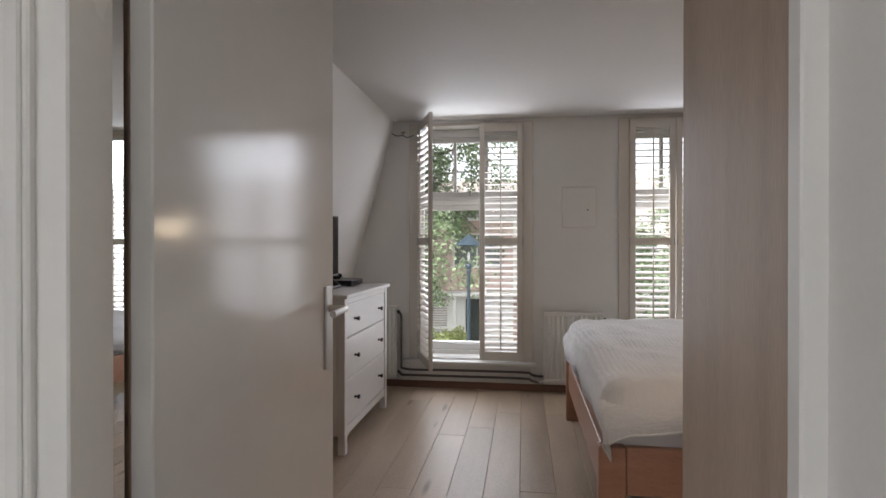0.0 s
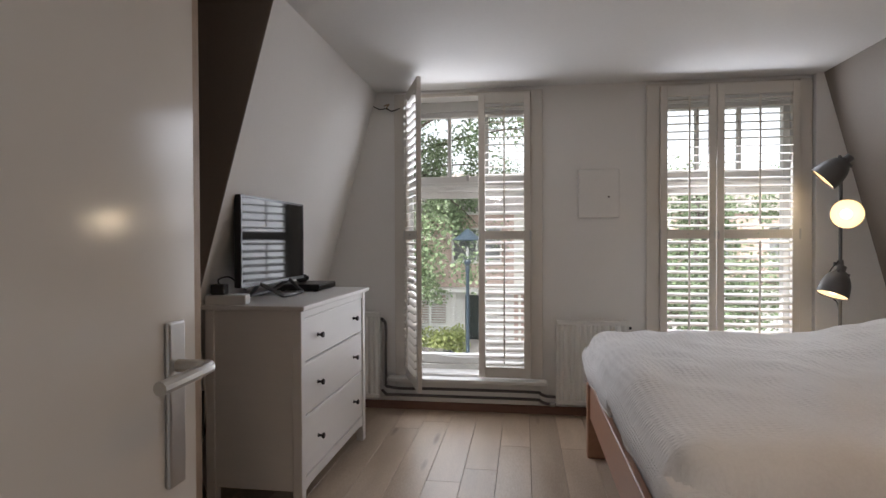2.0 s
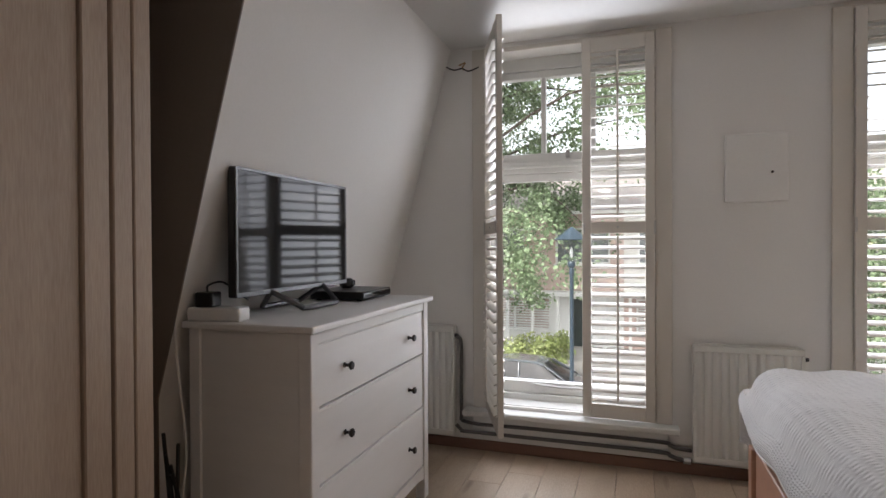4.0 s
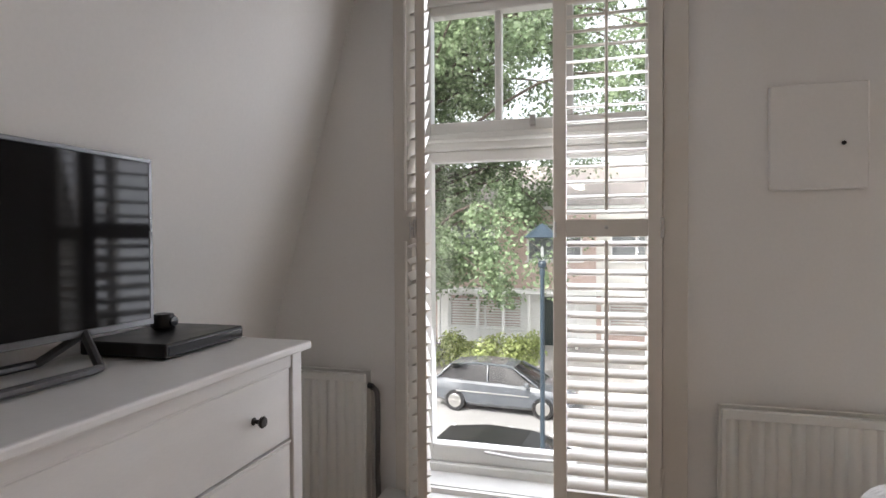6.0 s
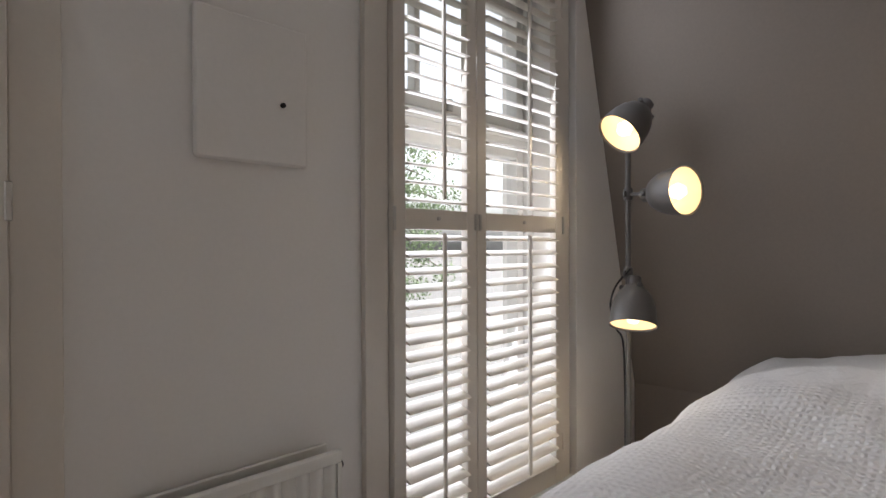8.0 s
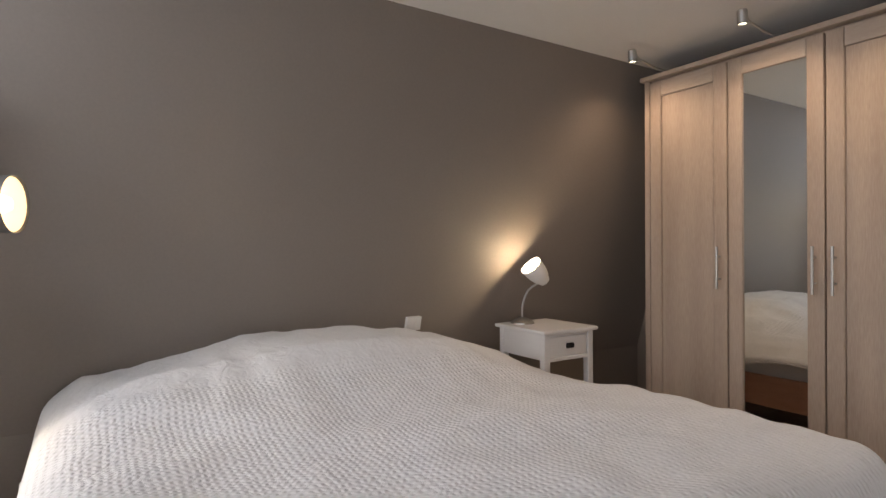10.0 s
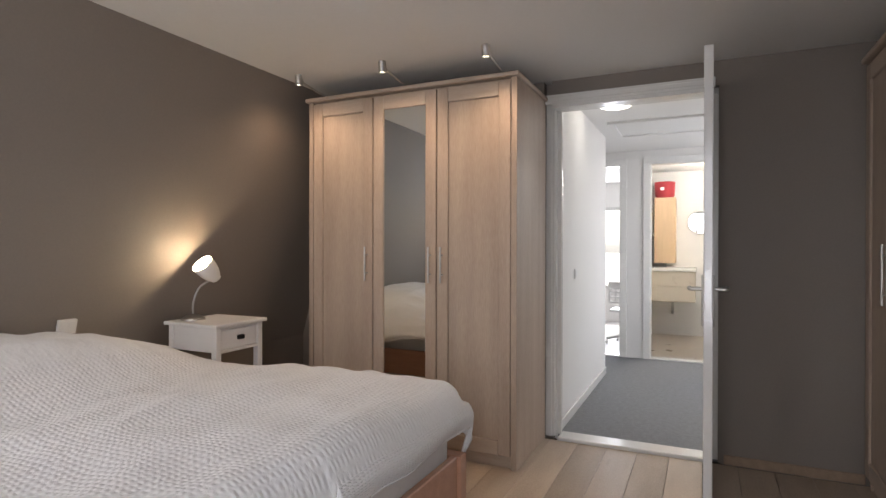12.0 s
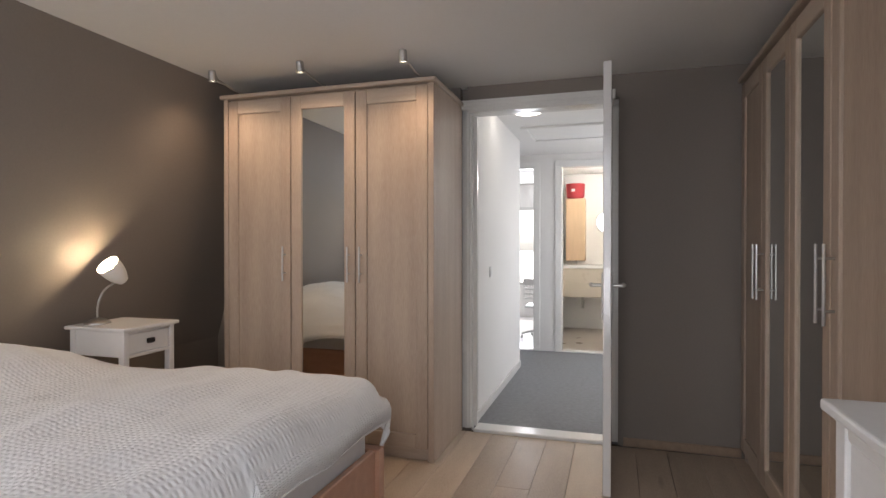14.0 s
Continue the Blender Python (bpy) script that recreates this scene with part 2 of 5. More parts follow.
def lathe(bm, profile, seg=24, m=Matrix.Identity(4)):
    """Turns (radius, height) rows about the z axis of m."""
    rings = []
    for r, z in profile:
        rings.append([bm.verts.new(m @ Vector((max(r, 1e-4) * math.cos(a), max(r, 1e-4) * math.sin(a), z))) for a in (2 * math.pi * i / seg for i in range(seg))])
    for a, b in zip(rings, rings[1:]):
        for i in range(seg):
            bm.faces.new((a[i], a[(i + 1) % seg], b[(i + 1) % seg], b[i]))
    return bm


def tube(bm, pts, r, seg=8):
    pts = [Vector(p) for p in pts]
    rings = []
    up = Vector((0.31, 0.17, 0.93))
    for i, p in enumerate(pts):
        d = (pts[min(i + 1, len(pts) - 1)] - pts[max(i - 1, 0)]).normalized()
        u = d.cross(up).normalized()
        v = d.cross(u).normalized()
        rings.append([bm.verts.new(p + r * (math.cos(a) * u + math.sin(a) * v)) for a in (2 * math.pi * k / seg for k in range(seg))])
    for a, b in zip(rings, rings[1:]):
        for i in range(seg):
            bm.faces.new((a[i], a[(i + 1) % seg], b[(i + 1) % seg], b[i]))
    bm.faces.new(rings[0][::-1])
    bm.faces.new(rings[-1])
    bmesh.ops.recalc_face_normals(bm, faces=bm.faces)
    return bm


def smooth_path(pts, n=6):
    """A soft line through the points (Catmull-Rom)."""
    p = [Vector(q) for q in pts]
    out = []
    for i in range(len(p) - 1):
        a, b, c, d = p[max(i - 1, 0)], p[i], p[i + 1], p[min(i + 2, len(p) - 1)]
        for k in range(n):
            t = k / n
            out.append(0.5 * (2 * b + (c - a) * t + (2 * a - 5 * b + 4 * c - d) * t * t + (3 * b - a - 3 * c + d) * t ** 3))
    return out + [p[-1]]


def prism(bm, outline, y0, y1):
    """A solid with the given (x, z) outline from y0 to y1."""
    a = [bm.verts.new((x, y0, z)) for x, z in outline]
    b = [bm.verts.new((x, y1, z)) for x, z in outline]
    n = len(a)
    for i in range(n):
        bm.faces.new((a[i], a[(i + 1) % n], b[(i + 1) % n], b[i]))
    bm.faces.new(a[::-1])
    bm.faces.new(b)
    bmesh.ops.recalc_face_normals(bm, faces=bm.faces)
    return bm
# ---- the bedroom's shell ----
YW, YD, CZ = 5.30, 1.21, 2.36      # window wall, door wall, ceiling
W1, W2 = (-0.035, 1.005), (1.77, 2.81)   # clear widths of the two windows
WZ0, WZ1 = 0.27, 2.31

floor = setting("floor", boxes((-1.2, 1.15, -0.25, 3.6, 5.45, -0.018)), JOINT, "oak plank floor with narrow dark joints", "floor")
setting("floor_hall", boxes((-0.6, -2.0, -0.25, 3.0, 1.08, 0.0)), CARPET, "grey carpet on the landing floor", "floor")
setting("ceiling", boxes((-1.4, 1.09, CZ, 3.7, 5.62, CZ + 0.2)), CEIL, "white painted bedroom ceiling", "ceiling")
setting("ceiling_hall", boxes((-0.6, -5.2, CZ, 3.2, 1.085, CZ + 0.2)), CEIL, "white landing ceiling", "ceiling")

bm = bmesh.new()
for r in ((-1.4, W1[0] - 0.0, -0.25, CZ), (W1[1], W2[0], -0.25, CZ), (W2[1], 3.7, -0.25, CZ)):
    box(bm, r[0], YW, r[2], r[1], 5.62, r[3])
for a, b in (W1, W2):
    box(bm, a, YW, -0.25, b, 5.62, WZ0)
    box(bm, a, YW, WZ1, b, 5.62, CZ)
box(bm, 2.83, YW - 0.05, -0.25, 3.5, YW, CZ)      # boxed-out pier in the corner
setting("wall_north", bm, WALL, "white plastered wall with two tall windows", "wall")

bm = bmesh.new()
DX0, DX1, DZ = 0.30, 1.307, 2.215   # rough opening of the bedroom door
box(bm, -1.2, 1.09, -0.25, DX0, YD, CZ)
box(bm, 1.358, 1.09, -0.25, 3.6, YD, CZ)
box(bm, DX1, 1.09, -0.25, 1.358, 1.150, CZ)
box(bm, DX0, 1.163, 0.0, 0.316, YD, DZ)
box(bm, DX0, 1.09, DZ, DX1, YD, CZ)
setting("wall_south", bm, BROWN, "taupe painted wall with the bedroom door", "wall")
setting("wall_south_hall_side", boxes((-0.6, 1.084, 0, DX0, 1.089, CZ), (DX1, 1.084, 0, 1.30, 1.089, CZ), (DX0, 1.084, DZ, DX1, 1.089, CZ)), WALL, "white landing side of the door wall", "wall")

# side walls lean inwards above a low upright foot
LEFT = [(-1.4, -0.25), (-0.645, -0.25), (-0.645, 0.70), (-0.18, CZ), (-1.4, CZ)]
RIGHT = [(3.7, -0.25), (3.36, -0.25), (3.36, 0.55), (2.875, CZ), (3.7, CZ)]
setting("wall_west_slope", prism(bmesh.new(), LEFT, 3.575, YW), WALL, "white leaning side wall under the roof", "wall")
setting("wall_west_recess_end", prism(bmesh.new(), LEFT, 3.569, 3.574), BROWN, "taupe end wall of the wardrobe recess", "wall")
setting("wall_west_recess", boxes((-1.2, YD, -0.25, -1.06, 3.569, CZ)), BROWN, "taupe wall behind the fitted wardrobes", "wall")
setting("wall_east_slope", prism(bmesh.new(), RIGHT, YD, YW), BROWN, "taupe leaning side wall behind the bed", "wall")

# landing and the rooms beyond it
bm = boxes((1.29, -0.90, -0.1, 1.41, 1.084, CZ))
setting("wall_hall_east", bm, WALL, "white landing wall with a light switch", "wall")
# the gap in this wall suits the assumed, unseen landing window
setting("wall_hall_west", boxes((-0.72, -2.0, -0.1, -0.60, -1.52, CZ), (-0.72, -0.38, -0.1, -0.60, 1.084, CZ), (-0.72, -1.52, -0.1, -0.60, -0.38, 0.82), (-0.72, -1.52, 2.08, -0.60, -0.38, CZ)), WALL, "white landing wall", "wall")
HY = -1.85
bm = bmesh.new()
for a, b in ((-0.6, 0.20), (0.97, 1.25), (2.05, 3.0)):
    box(bm, a, HY - 0.12, -0.1, b, HY, CZ)
for a, b in ((0.20, 0.97), (1.25, 2.05)):
    box(bm, a, HY - 0.12, 2.23, b, HY, CZ)
setting("wall_hall_end", bm, WALL, "white landing end wall with two doorways", "wall")
setting("wall_hall_corner", boxes((1.41, -1.02, -0.1, 3.0, -0.90, CZ), (2.9, -1.85, -0.1, 3.0, -1.02, CZ)), WALL, "white return wall of the landing", "wall")
bm = bmesh.new()
box(bm, -0.6, -3.9, -0.1, -0.48, HY - 0.12, CZ)
box(bm, 1.13, -5.1, -0.1, 1.19, HY - 0.12, CZ)
box(bm, -0.6, -4.0, -0.1, 1.13, -3.9, CZ)
setting("wall_bathroom", bm, WALL, "pale bathroom walls", "wall")
bm = bmesh.new()
box(bm, 1.16, -5.1, -0.1, 2.05, -5.0, 0.55)
box(bm, 1.16, -5.1, 1.95, 2.05, -5.0, CZ)
box(bm, 2.05, -5.1, -0.1, 3.1, -5.0, CZ)
box(bm, 3.0, -5.0, -0.1, 3.1, HY - 0.12, CZ)
setting("wall_back_room", bm, WALL, "white back room walls with a window", "wall")
setting("floor_back_room", boxes((1.16, -5.1, -0.2, 3.0, HY - 0.0, -0.005)), material("pale_laminate", (0.50, 0.48, 0.46), 0.3, scale=4, bump=0.08, stretch=(1, 6, 1)), "pale laminate floor of the back room", "floor")
setting("floor_bathroom", boxes((-0.6, -4.0, -0.2, 1.16, HY - 0.0, -0.004)), material("beige_tile", (0.42, 0.36, 0.30), 0.3, scale=3, bump=0.05), "beige tiled bathroom floor", "floor")


# ---- skirtings, door frames ----
def trim(name, rows, mat, label, bev=0.003):
    return setting(name, boxes(*rows, bev=bev), mat, label, "trim")


WOODTRIM = material("oak_skirting", (0.36, 0.25, 0.17), 0.45, scale=4, bump=0.1, stretch=(6, 1, 6))
trim("baseboard_south", [(-0.39, YD, 0, 0.285, YD + 0.012, 0.055)], WOODTRIM, "low oak skirting on the taupe wall")
trim("baseboard_east", [(3.348, 1.85, 0, 3.36, YW, 0.055)], WOODTRIM, "low oak skirting on the taupe wall")
trim("baseboard_north", [(-0.64, YW - 0.012, 0, 3.36, YW, 0.06)], material("brown_skirting", (0.22, 0.115, 0.08), 0.5, scale=5, bump=0.1, stretch=(1, 6, 6)), "low brown skirting under the windows")
trim("baseboard_hall", [(1.277, -0.90, 0, 1.29, 1.0, 0.07)], TRIM, "white skirting on the landing wall")

door1 = tagged(new("door_frame"), "white gloss door frame with moulded architrave", "door frame", kind="structure")
bm = bmesh.new()
box(bm, DX0, 1.075, 0, DX0 + 0.059, 1.160, DZ - 0.035, 0.003)
box(bm, DX1 - 0.045, 1.075, 0, DX1, 1.108, DZ - 0.035, 0.003)
box(bm, DX1 - 0.017, 1.108, 0, DX1, 1.152, DZ - 0.035, 0.002)
box(bm, DX0, 1.075, DZ - 0.035, DX1, 1.160, DZ, 0.003)
box(bm, 0.347, 1.160, DZ - 0.035, DX1, 1.225, DZ, 0.003)
part("jamb", bm, TRIM, door1)
for ya, yb in ((YD, YD + 0.02), (1.064, 1.084)):
    bm = bmesh.new()
    for g, d in ((0.0, 0.0), (0.018, 0.006)):
        s = 1 if ya == YD else -1
        a, b = (ya, yb + d) if s > 0 else (ya - d, yb)
        if s < 0:
            box(bm, DX0 - 0.030 + g * 0.5, a, 0, DX0 + 0.010 - g * 0.5, b, DZ + 0.05 - g, 0.003)
        if s > 0:
            box(bm, DX1 - 0.012 + g, 1.150, 0, 1.356 - g, 1.166 + d, DZ + 0.05 - g, 0.003)
        else:
            box(bm, DX1 - 0.012 + g, a, 0, DX1 + 0.055 - g, b, DZ + 0.05 - g, 0.003)
        box(bm, (0.335 if s > 0 else DX0 - 0.028) + g, a + 0.001, DZ - 0.012 + g, DX1 + 0.05 - g, b - 0.001, DZ + 0.05 - g, 0.003)
    part("architrave", bm, TRIM, door1)
part("threshold", boxes((DX0 + 0.059, 1.08, -0.02, DX1 - 0.045, 1.225, 0.018), bev=0.006), TRIM, door1, "white painted threshold strip")
part("strike_plate", boxes((DX1 - 0.019, 1.118, 0.93, DX1 - 0.0165, 1.1525, 1.0)), CHROME, door1, "small steel strike plate")


def lever(parent, m, flip):
    bm = bmesh.new()
    box(bm, -0.02, -0.0045, -0.13, 0.02, 0.0045, 0.11, 0.004, 2)
    bmesh.ops.transform(bm, matrix=m, verts=bm.verts)
    back = part("door_plate", bm, CHROME, parent, "brushed steel back plate")
    bm = bmesh.new()
    tube(bm, smooth_path([(0, 0, 0.045), (0, 0.035, 0.045), (0.0, 0.052, 0.045), (flip * 0.03, 0.058, 0.045), (flip * 0.115, 0.056, 0.042)]), 0.0095, 10)
    bmesh.ops.transform(bm, matrix=m, verts=bm.verts)
    part("door_handle", bm, CHROME, back, "steel lever handle", True)


# the leaf stands open at a right angle, in the room
leaf = thing("door", pose(0.374, 1.178, 0.0), "glossy white flush door standing open at a right angle", "door")
leaf["kind"] = "structure"
part("leaf", box(bmesh.new(), -0.020, 0.020, 0.012, 0.020, 0.845, 2.195, 0.003), DOORP, leaf)
part("lock_edge", boxes((-0.012, 0.8445, 0.93, 0.012, 0.8465, 1.16)), CHROME, leaf, "steel lock forend")
lever(leaf, pose(0.0245, 0.785, 1.025, 0, 0, -90), 1)
lever(leaf, pose(-0.0245, 0.785, 1.025, 0, 0, 90), -1)
for z in (0.25, 1.95):
    part("hinge", cone(bmesh.new(), (0.012, 0.013, z - 0.045), (0.012, 0.013, z + 0.045), 0.008, 0.008, 10), CHROME, leaf, "steel hinge")


# ---- windows and shutters ----
def window(name, x0, x1, label):
    w = thing(name, pose((x0 + x1) / 2, 5.50, WZ0), label, "window")
    w["kind"] = "structure"
    h, b = (x1 - x0) / 2, WZ1 - WZ0
    f, t0, t1 = 0.045, 1.355, 1.425      # frame width, transom
    k = h - f
    part("window_frame", boxes((-h, -0.05, 0, -k, 0.06, b), (k, -0.05, 0, h, 0.06, b), (-k, -0.05, b - 0.075, k, 0.06, b), (-k, -0.05, 0, k, 0.06, 0.04), bev=0.004), FRAMEP, w)
    part("transom", boxes((-k, -0.06, t0, k, 0.06, t1), (-k, -0.078, 1.383, k, -0.0605, 1.40), bev=0.004), FRAMEP, w)
    e = k - 0.045
    s = part("sash", boxes((-k, -0.03, 0.04, -e, 0.03, t0), (e, -0.03, 0.04, k, 0.03, t0), (-e, -0.03, 0.04, e, 0.03, 0.112), (-e, -0.03, t0 - 0.045, e, 0.03, t0), bev=0.004), FRAMEP, w)
    u0, u1 = t1 + 0.05, b - 0.115
    top = part("sash", boxes((-k, -0.03, t1, -e, 0.03, b - 0.075), (e, -0.03, t1, k, 0.03, b - 0.075), (-e, -0.03, t1, e, 0.03, u0), (-e, -0.03, u1, e, 0.03, b - 0.075), bev=0.004), FRAMEP, w)
    g3 = 2 * e / 3
    for q in (-e + g3, e - g3):
        part("glazing_bar", boxes((q - 0.014, -0.022, u0, q + 0.014, 0.022, u1), bev=0.004), FRAMEP, top)
    cells = [(-e, 0.112, e, t0 - 0.045, s)] + [(-e + g3 * i + (0.014 if i else 0), u0, -e + g3 * (i + 1) - (0.014 if i < 2 else 0), u1, top) for i in range(3)]
    for x0_, z0_, x1_, z1_, p in cells:
        g = part("pane", boxes((x0_, -0.003, z0_, x1_, 0.003, z1_)), GLASS, p, "clear window pane")
        g.visible_shadow = False
    part("window_stay", tube(bmesh.new(), [(-0.20, -0.045, 0.10), (-0.05, -0.052, 0.092), (0.16, -0.05, 0.095), (0.19, -0.045, 0.105)], 0.006, 8), CHROME, s, "steel casement stay", True)
    part("catch", boxes((-0.012, -0.05, 1.44, 0.012, -0.0305, 1.485), bev=0.003), CHROME, top, "small steel catch")
    return w


window("window_1", *W1, "white wooden window with a three-pane top light")
window("window_2", *W2, "white wooden window with a three-pane top light")
setting("window_reveal", boxes(*[r for a, b in (W1, W2) for r in ((a, YW + 0.02, WZ0 - 0.03, b, 5.46, WZ0 + 0.004),)]), FRAMEP, "white painted inner sills", "trim")
for name, a, b in (("sill_1", -0.09, 1.07), ("sill_2", 1.74, 2.84)):
    setting("window_" + name, boxes((a, 5.20, 0.222, b, YW, 0.252), (a + 0.05, 5.265, 0.07, b - 0.05, YW, 0.222), bev=0.005), FRAMEP, "white window board with a panelled apron", "trim")


def slat_mesh(width):
    bm = bmesh.new()
    n = 10
    rings = []
    for x in (-width / 2, width / 2):
        rings.append([bm.verts.new((x, 0.0315 * math.cos(2 * math.pi * i / n), 0.0052 * math.sin(2 * math.pi * i / n))) for i in range(n)])
    a, b = rings
    for i in range(n):
        bm.faces.new((a[i], a[(i + 1) % n], b[(i + 1) % n], b[i]))
    bm.faces.new(a[::-1])
    bm.faces.new(b)
    bmesh.ops.recalc_face_normals(bm, faces=bm.faces)
    me = bpy.data.meshes.new("slat")
    bm.to_mesh(me)
    bm.free()
    me.materials.append(SHUT)
    me.polygons.foreach_set("use_smooth", [True] * len(me.polygons))
    me.set_sharp_from_angle(angle=radians(50))
    return me


def shutter(m, width, label, side):
    """A louvred panel; its hinge side is at x = 0, and it reaches to x = side * width."""
    s = thing("shutter", m, label, "shutter", "plantation shutters")
    z0, z1, st = 0.0, 2.055, 0.047
    zm0, zm1 = 1.0, 1.062
    X = sorted((0, side * width))
    for a in (X[0], X[1] - st):
        part("stile", boxes((a, -0.014, z0, a + st, 0.014, z1), bev=0.002), SHUT, s)
    for a, b in ((z0, z0 + 0.075), (zm0, zm1), (z1 - 0.075, z1)):
        part("rail", boxes((X[0] + st, -0.013, a, X[1] - st, 0.013, b), bev=0.002), SHUT, s)
    me = slat_mesh(width - 2 * st - 0.004)
    xm = side * width / 2
    for a, b, tilt in ((z0 + 0.075, zm0, 16), (zm1, z1 - 0.075, 13)):
        n = round((b - a) / 0.0525)
        step = (b - a) / n
        for i in range(n):
            o = new("slat", me)
            o.parent = s
            o.matrix_local = pose(xm, 0, a + step * (i + 0.5), tilt + random.uniform(-1.2, 1.2), 0, 0)
        part("tilt_rod", boxes((xm - 0.006, -0.047, a + 0.03, xm + 0.006, -0.036, b - 0.012), bev=0.002), SHUT, s, "slim tilt rod")
    part("catch", cone(bmesh.new(), (xm, -0.014, 1.034), (xm, -0.022, 1.034), 0.007, 0.005, 10), CHROME, s, "small round magnet")
    for z in (0.16, 1.03, 1.90):
        part("hinge", boxes((-0.006, -0.020, z - 0.035, 0.006, -0.0142, z + 0.035), bev=0.002), SHUT if z != 1.03 else CHROME, s, "narrow butt hinge")
    part("latch", boxes((side * (width - 0.008) - 0.006, -0.022, 1.00, side * (width - 0.008) + 0.006, -0.0142, 1.055), bev=0.002), CHROME, s, "dull metal latch")
    return s


SZ = 0.262
shutter(pose(0.954, 5.272, SZ), 0.372, "cream louvred shutter panel folded shut across the window", -1)
shutter(pose(0.046, 5.272, SZ, 0, 0, -69), 0.53, "cream louvred shutter panel swung open into the room", 1)
shutter(pose(1.842, 5.272, SZ), 0.366, "narrow cream louvred shutter panel closed with open slats", 1)
shutter(pose(2.737, 5.272, SZ), 0.524, "wide cream louvred shutter panel closed with open slats", -1)
for name, a, b in (("1", 0.046, 0.954), ("2", 1.842, 2.737)):
    bm = boxes((a - 0.088, 5.278, SZ - 0.008, a - 0.003, YW, 2.335), (b + 0.003, 5.278, SZ - 0.008, b + 0.085, YW, 2.335), (a - 0.003, 5.288, 2.310, b + 0.003, YW, 2.335), (a - 0.003, 5.288, SZ - 0.008, a + 0.012, YW, 2.31), (b - 0.012, 5.288, SZ - 0.008, b + 0.003, YW, 2.31), bev=0.002)
    setting("shutter_frame_" + name, bm, SHUT, "cream mounting frame of the shutters", "trim")
# ---- outside: street, houses, tree ----
GZ = -2.95
ASPHALT = material("worn_asphalt", (0.26, 0.255, 0.25), 0.9, scale=0.6, mix=0.25, bump=0.3, grain=40)
PAVING = material("concrete_paving", (0.36, 0.34, 0.32), 0.9, scale=1.5, mix=0.2, bump=0.3, grain=25, per_object=0.10)
KERB = material("kerb_stone", (0.40, 0.39, 0.37), 0.85, scale=3, mix=0.2, bump=0.2)
BRICK = material("pink_brick", (0.56, 0.43, 0.38), 0.85, scale=2.0, mix=0.3, bump=0.3, grain=30)
RENDERW = material("white_render", (0.66, 0.64, 0.60), 0.8, scale=1.5, mix=0.1, bump=0.1)
HOUSEW = material("white_house_paint", (0.72, 0.72, 0.70), 0.4, scale=3, mix=0.06, bump=0.03)
TILE = material("roof_tile", (0.32, 0.285, 0.265), 0.8, scale=4, mix=0.3, bump=0.5, grain=12)
DOORG = material("dark_green_door", (0.03, 0.042, 0.04), 0.35, scale=3, bump=0.05)
DARKGLASS = material("far_window_glass", (0.22, 0.23, 0.235), 0.08, scale=1.0, mix=0.3, bump=0.0, rough_var=0.02)
LEAF = material("maple_leaf", (0.24, 0.31, 0.18), 0.55, dark=(0.12, 0.17, 0.09), scale=0.9, bump=0.0, grain=3.0)
LEAF2 = material("bush_leaf", (0.42, 0.46, 0.20), 0.55, dark=(0.26, 0.31, 0.12), scale=1.5, bump=0.0, grain=4.0)
BARK = material("grey_bark", (0.13, 0.105, 0.085), 0.9, scale=5, mix=0.4, bump=0.8, grain=20, stretch=(2, 2, 0.4))
POST = material("dark_blue_green_paint", (0.025, 0.04, 0.055), 0.4, scale=6, mix=0.2, bump=0.05)
MILK = clear_glass("lantern_glass", (0.85, 0.87, 0.88))
for leaf_mat in (LEAF, LEAF2):
    n, l = leaf_mat.node_tree.nodes, leaf_mat.node_tree.links
    pb = n["Principled BSDF"]
    geo, hs, mr = n.new("ShaderNodeNewGeometry"), n.new("ShaderNodeHueSaturation"), n.new("ShaderNodeMapRange")
    mr.inputs["To Min"].default_value, mr.inputs["To Max"].default_value = 0.6, 1.5
    src = pb.inputs["Base Color"].links[0].from_socket
    l.new(geo.outputs["Random Per Island"], mr.inputs["Value"])
    l.new(mr.outputs[0], hs.inputs["Value"])
    l.new(src, hs.inputs["Color"])
    l.new(hs.outputs["Color"], pb.inputs["Base Color"])
    tr, mx = n.new("ShaderNodeBsdfTranslucent"), n.new("ShaderNodeMixShader")
    mx.inputs[0].default_value = 0.45
    l.new(hs.outputs["Color"], tr.inputs["Color"])
    l.new(pb.outputs[0], mx.inputs[1])
    l.new(tr.outputs[0], mx.inputs[2])
    l.new(mx.outputs[0], n["Material Output"].inputs["Surface"])

setting("ground", boxes((-400, -400, GZ - 0.5, 400, 900, GZ - 0.006)), ASPHALT, "grey ground reaching the horizon", "ground")
setting("road", boxes((-80, 10.2, GZ - 0.4, 80, 18.6, GZ)), ASPHALT, "worn grey asphalt street", "road")
for name, a, b in (("near", 5.62, 10.0), ("far", 18.8, 24.9)):
    setting("pavement_" + name, boxes((-80, a, GZ - 0.4, 80, b, GZ + 0.11)), PAVING, "pale concrete pavement", "pavement")
    k0 = b if name == "near" else a - 0.2
    setting("kerb_" + name, boxes((-80, k0, GZ - 0.4, 80, k0 + 0.2, GZ + 0.115), bev=0.01), KERB, "grey kerb stones", "kerb")


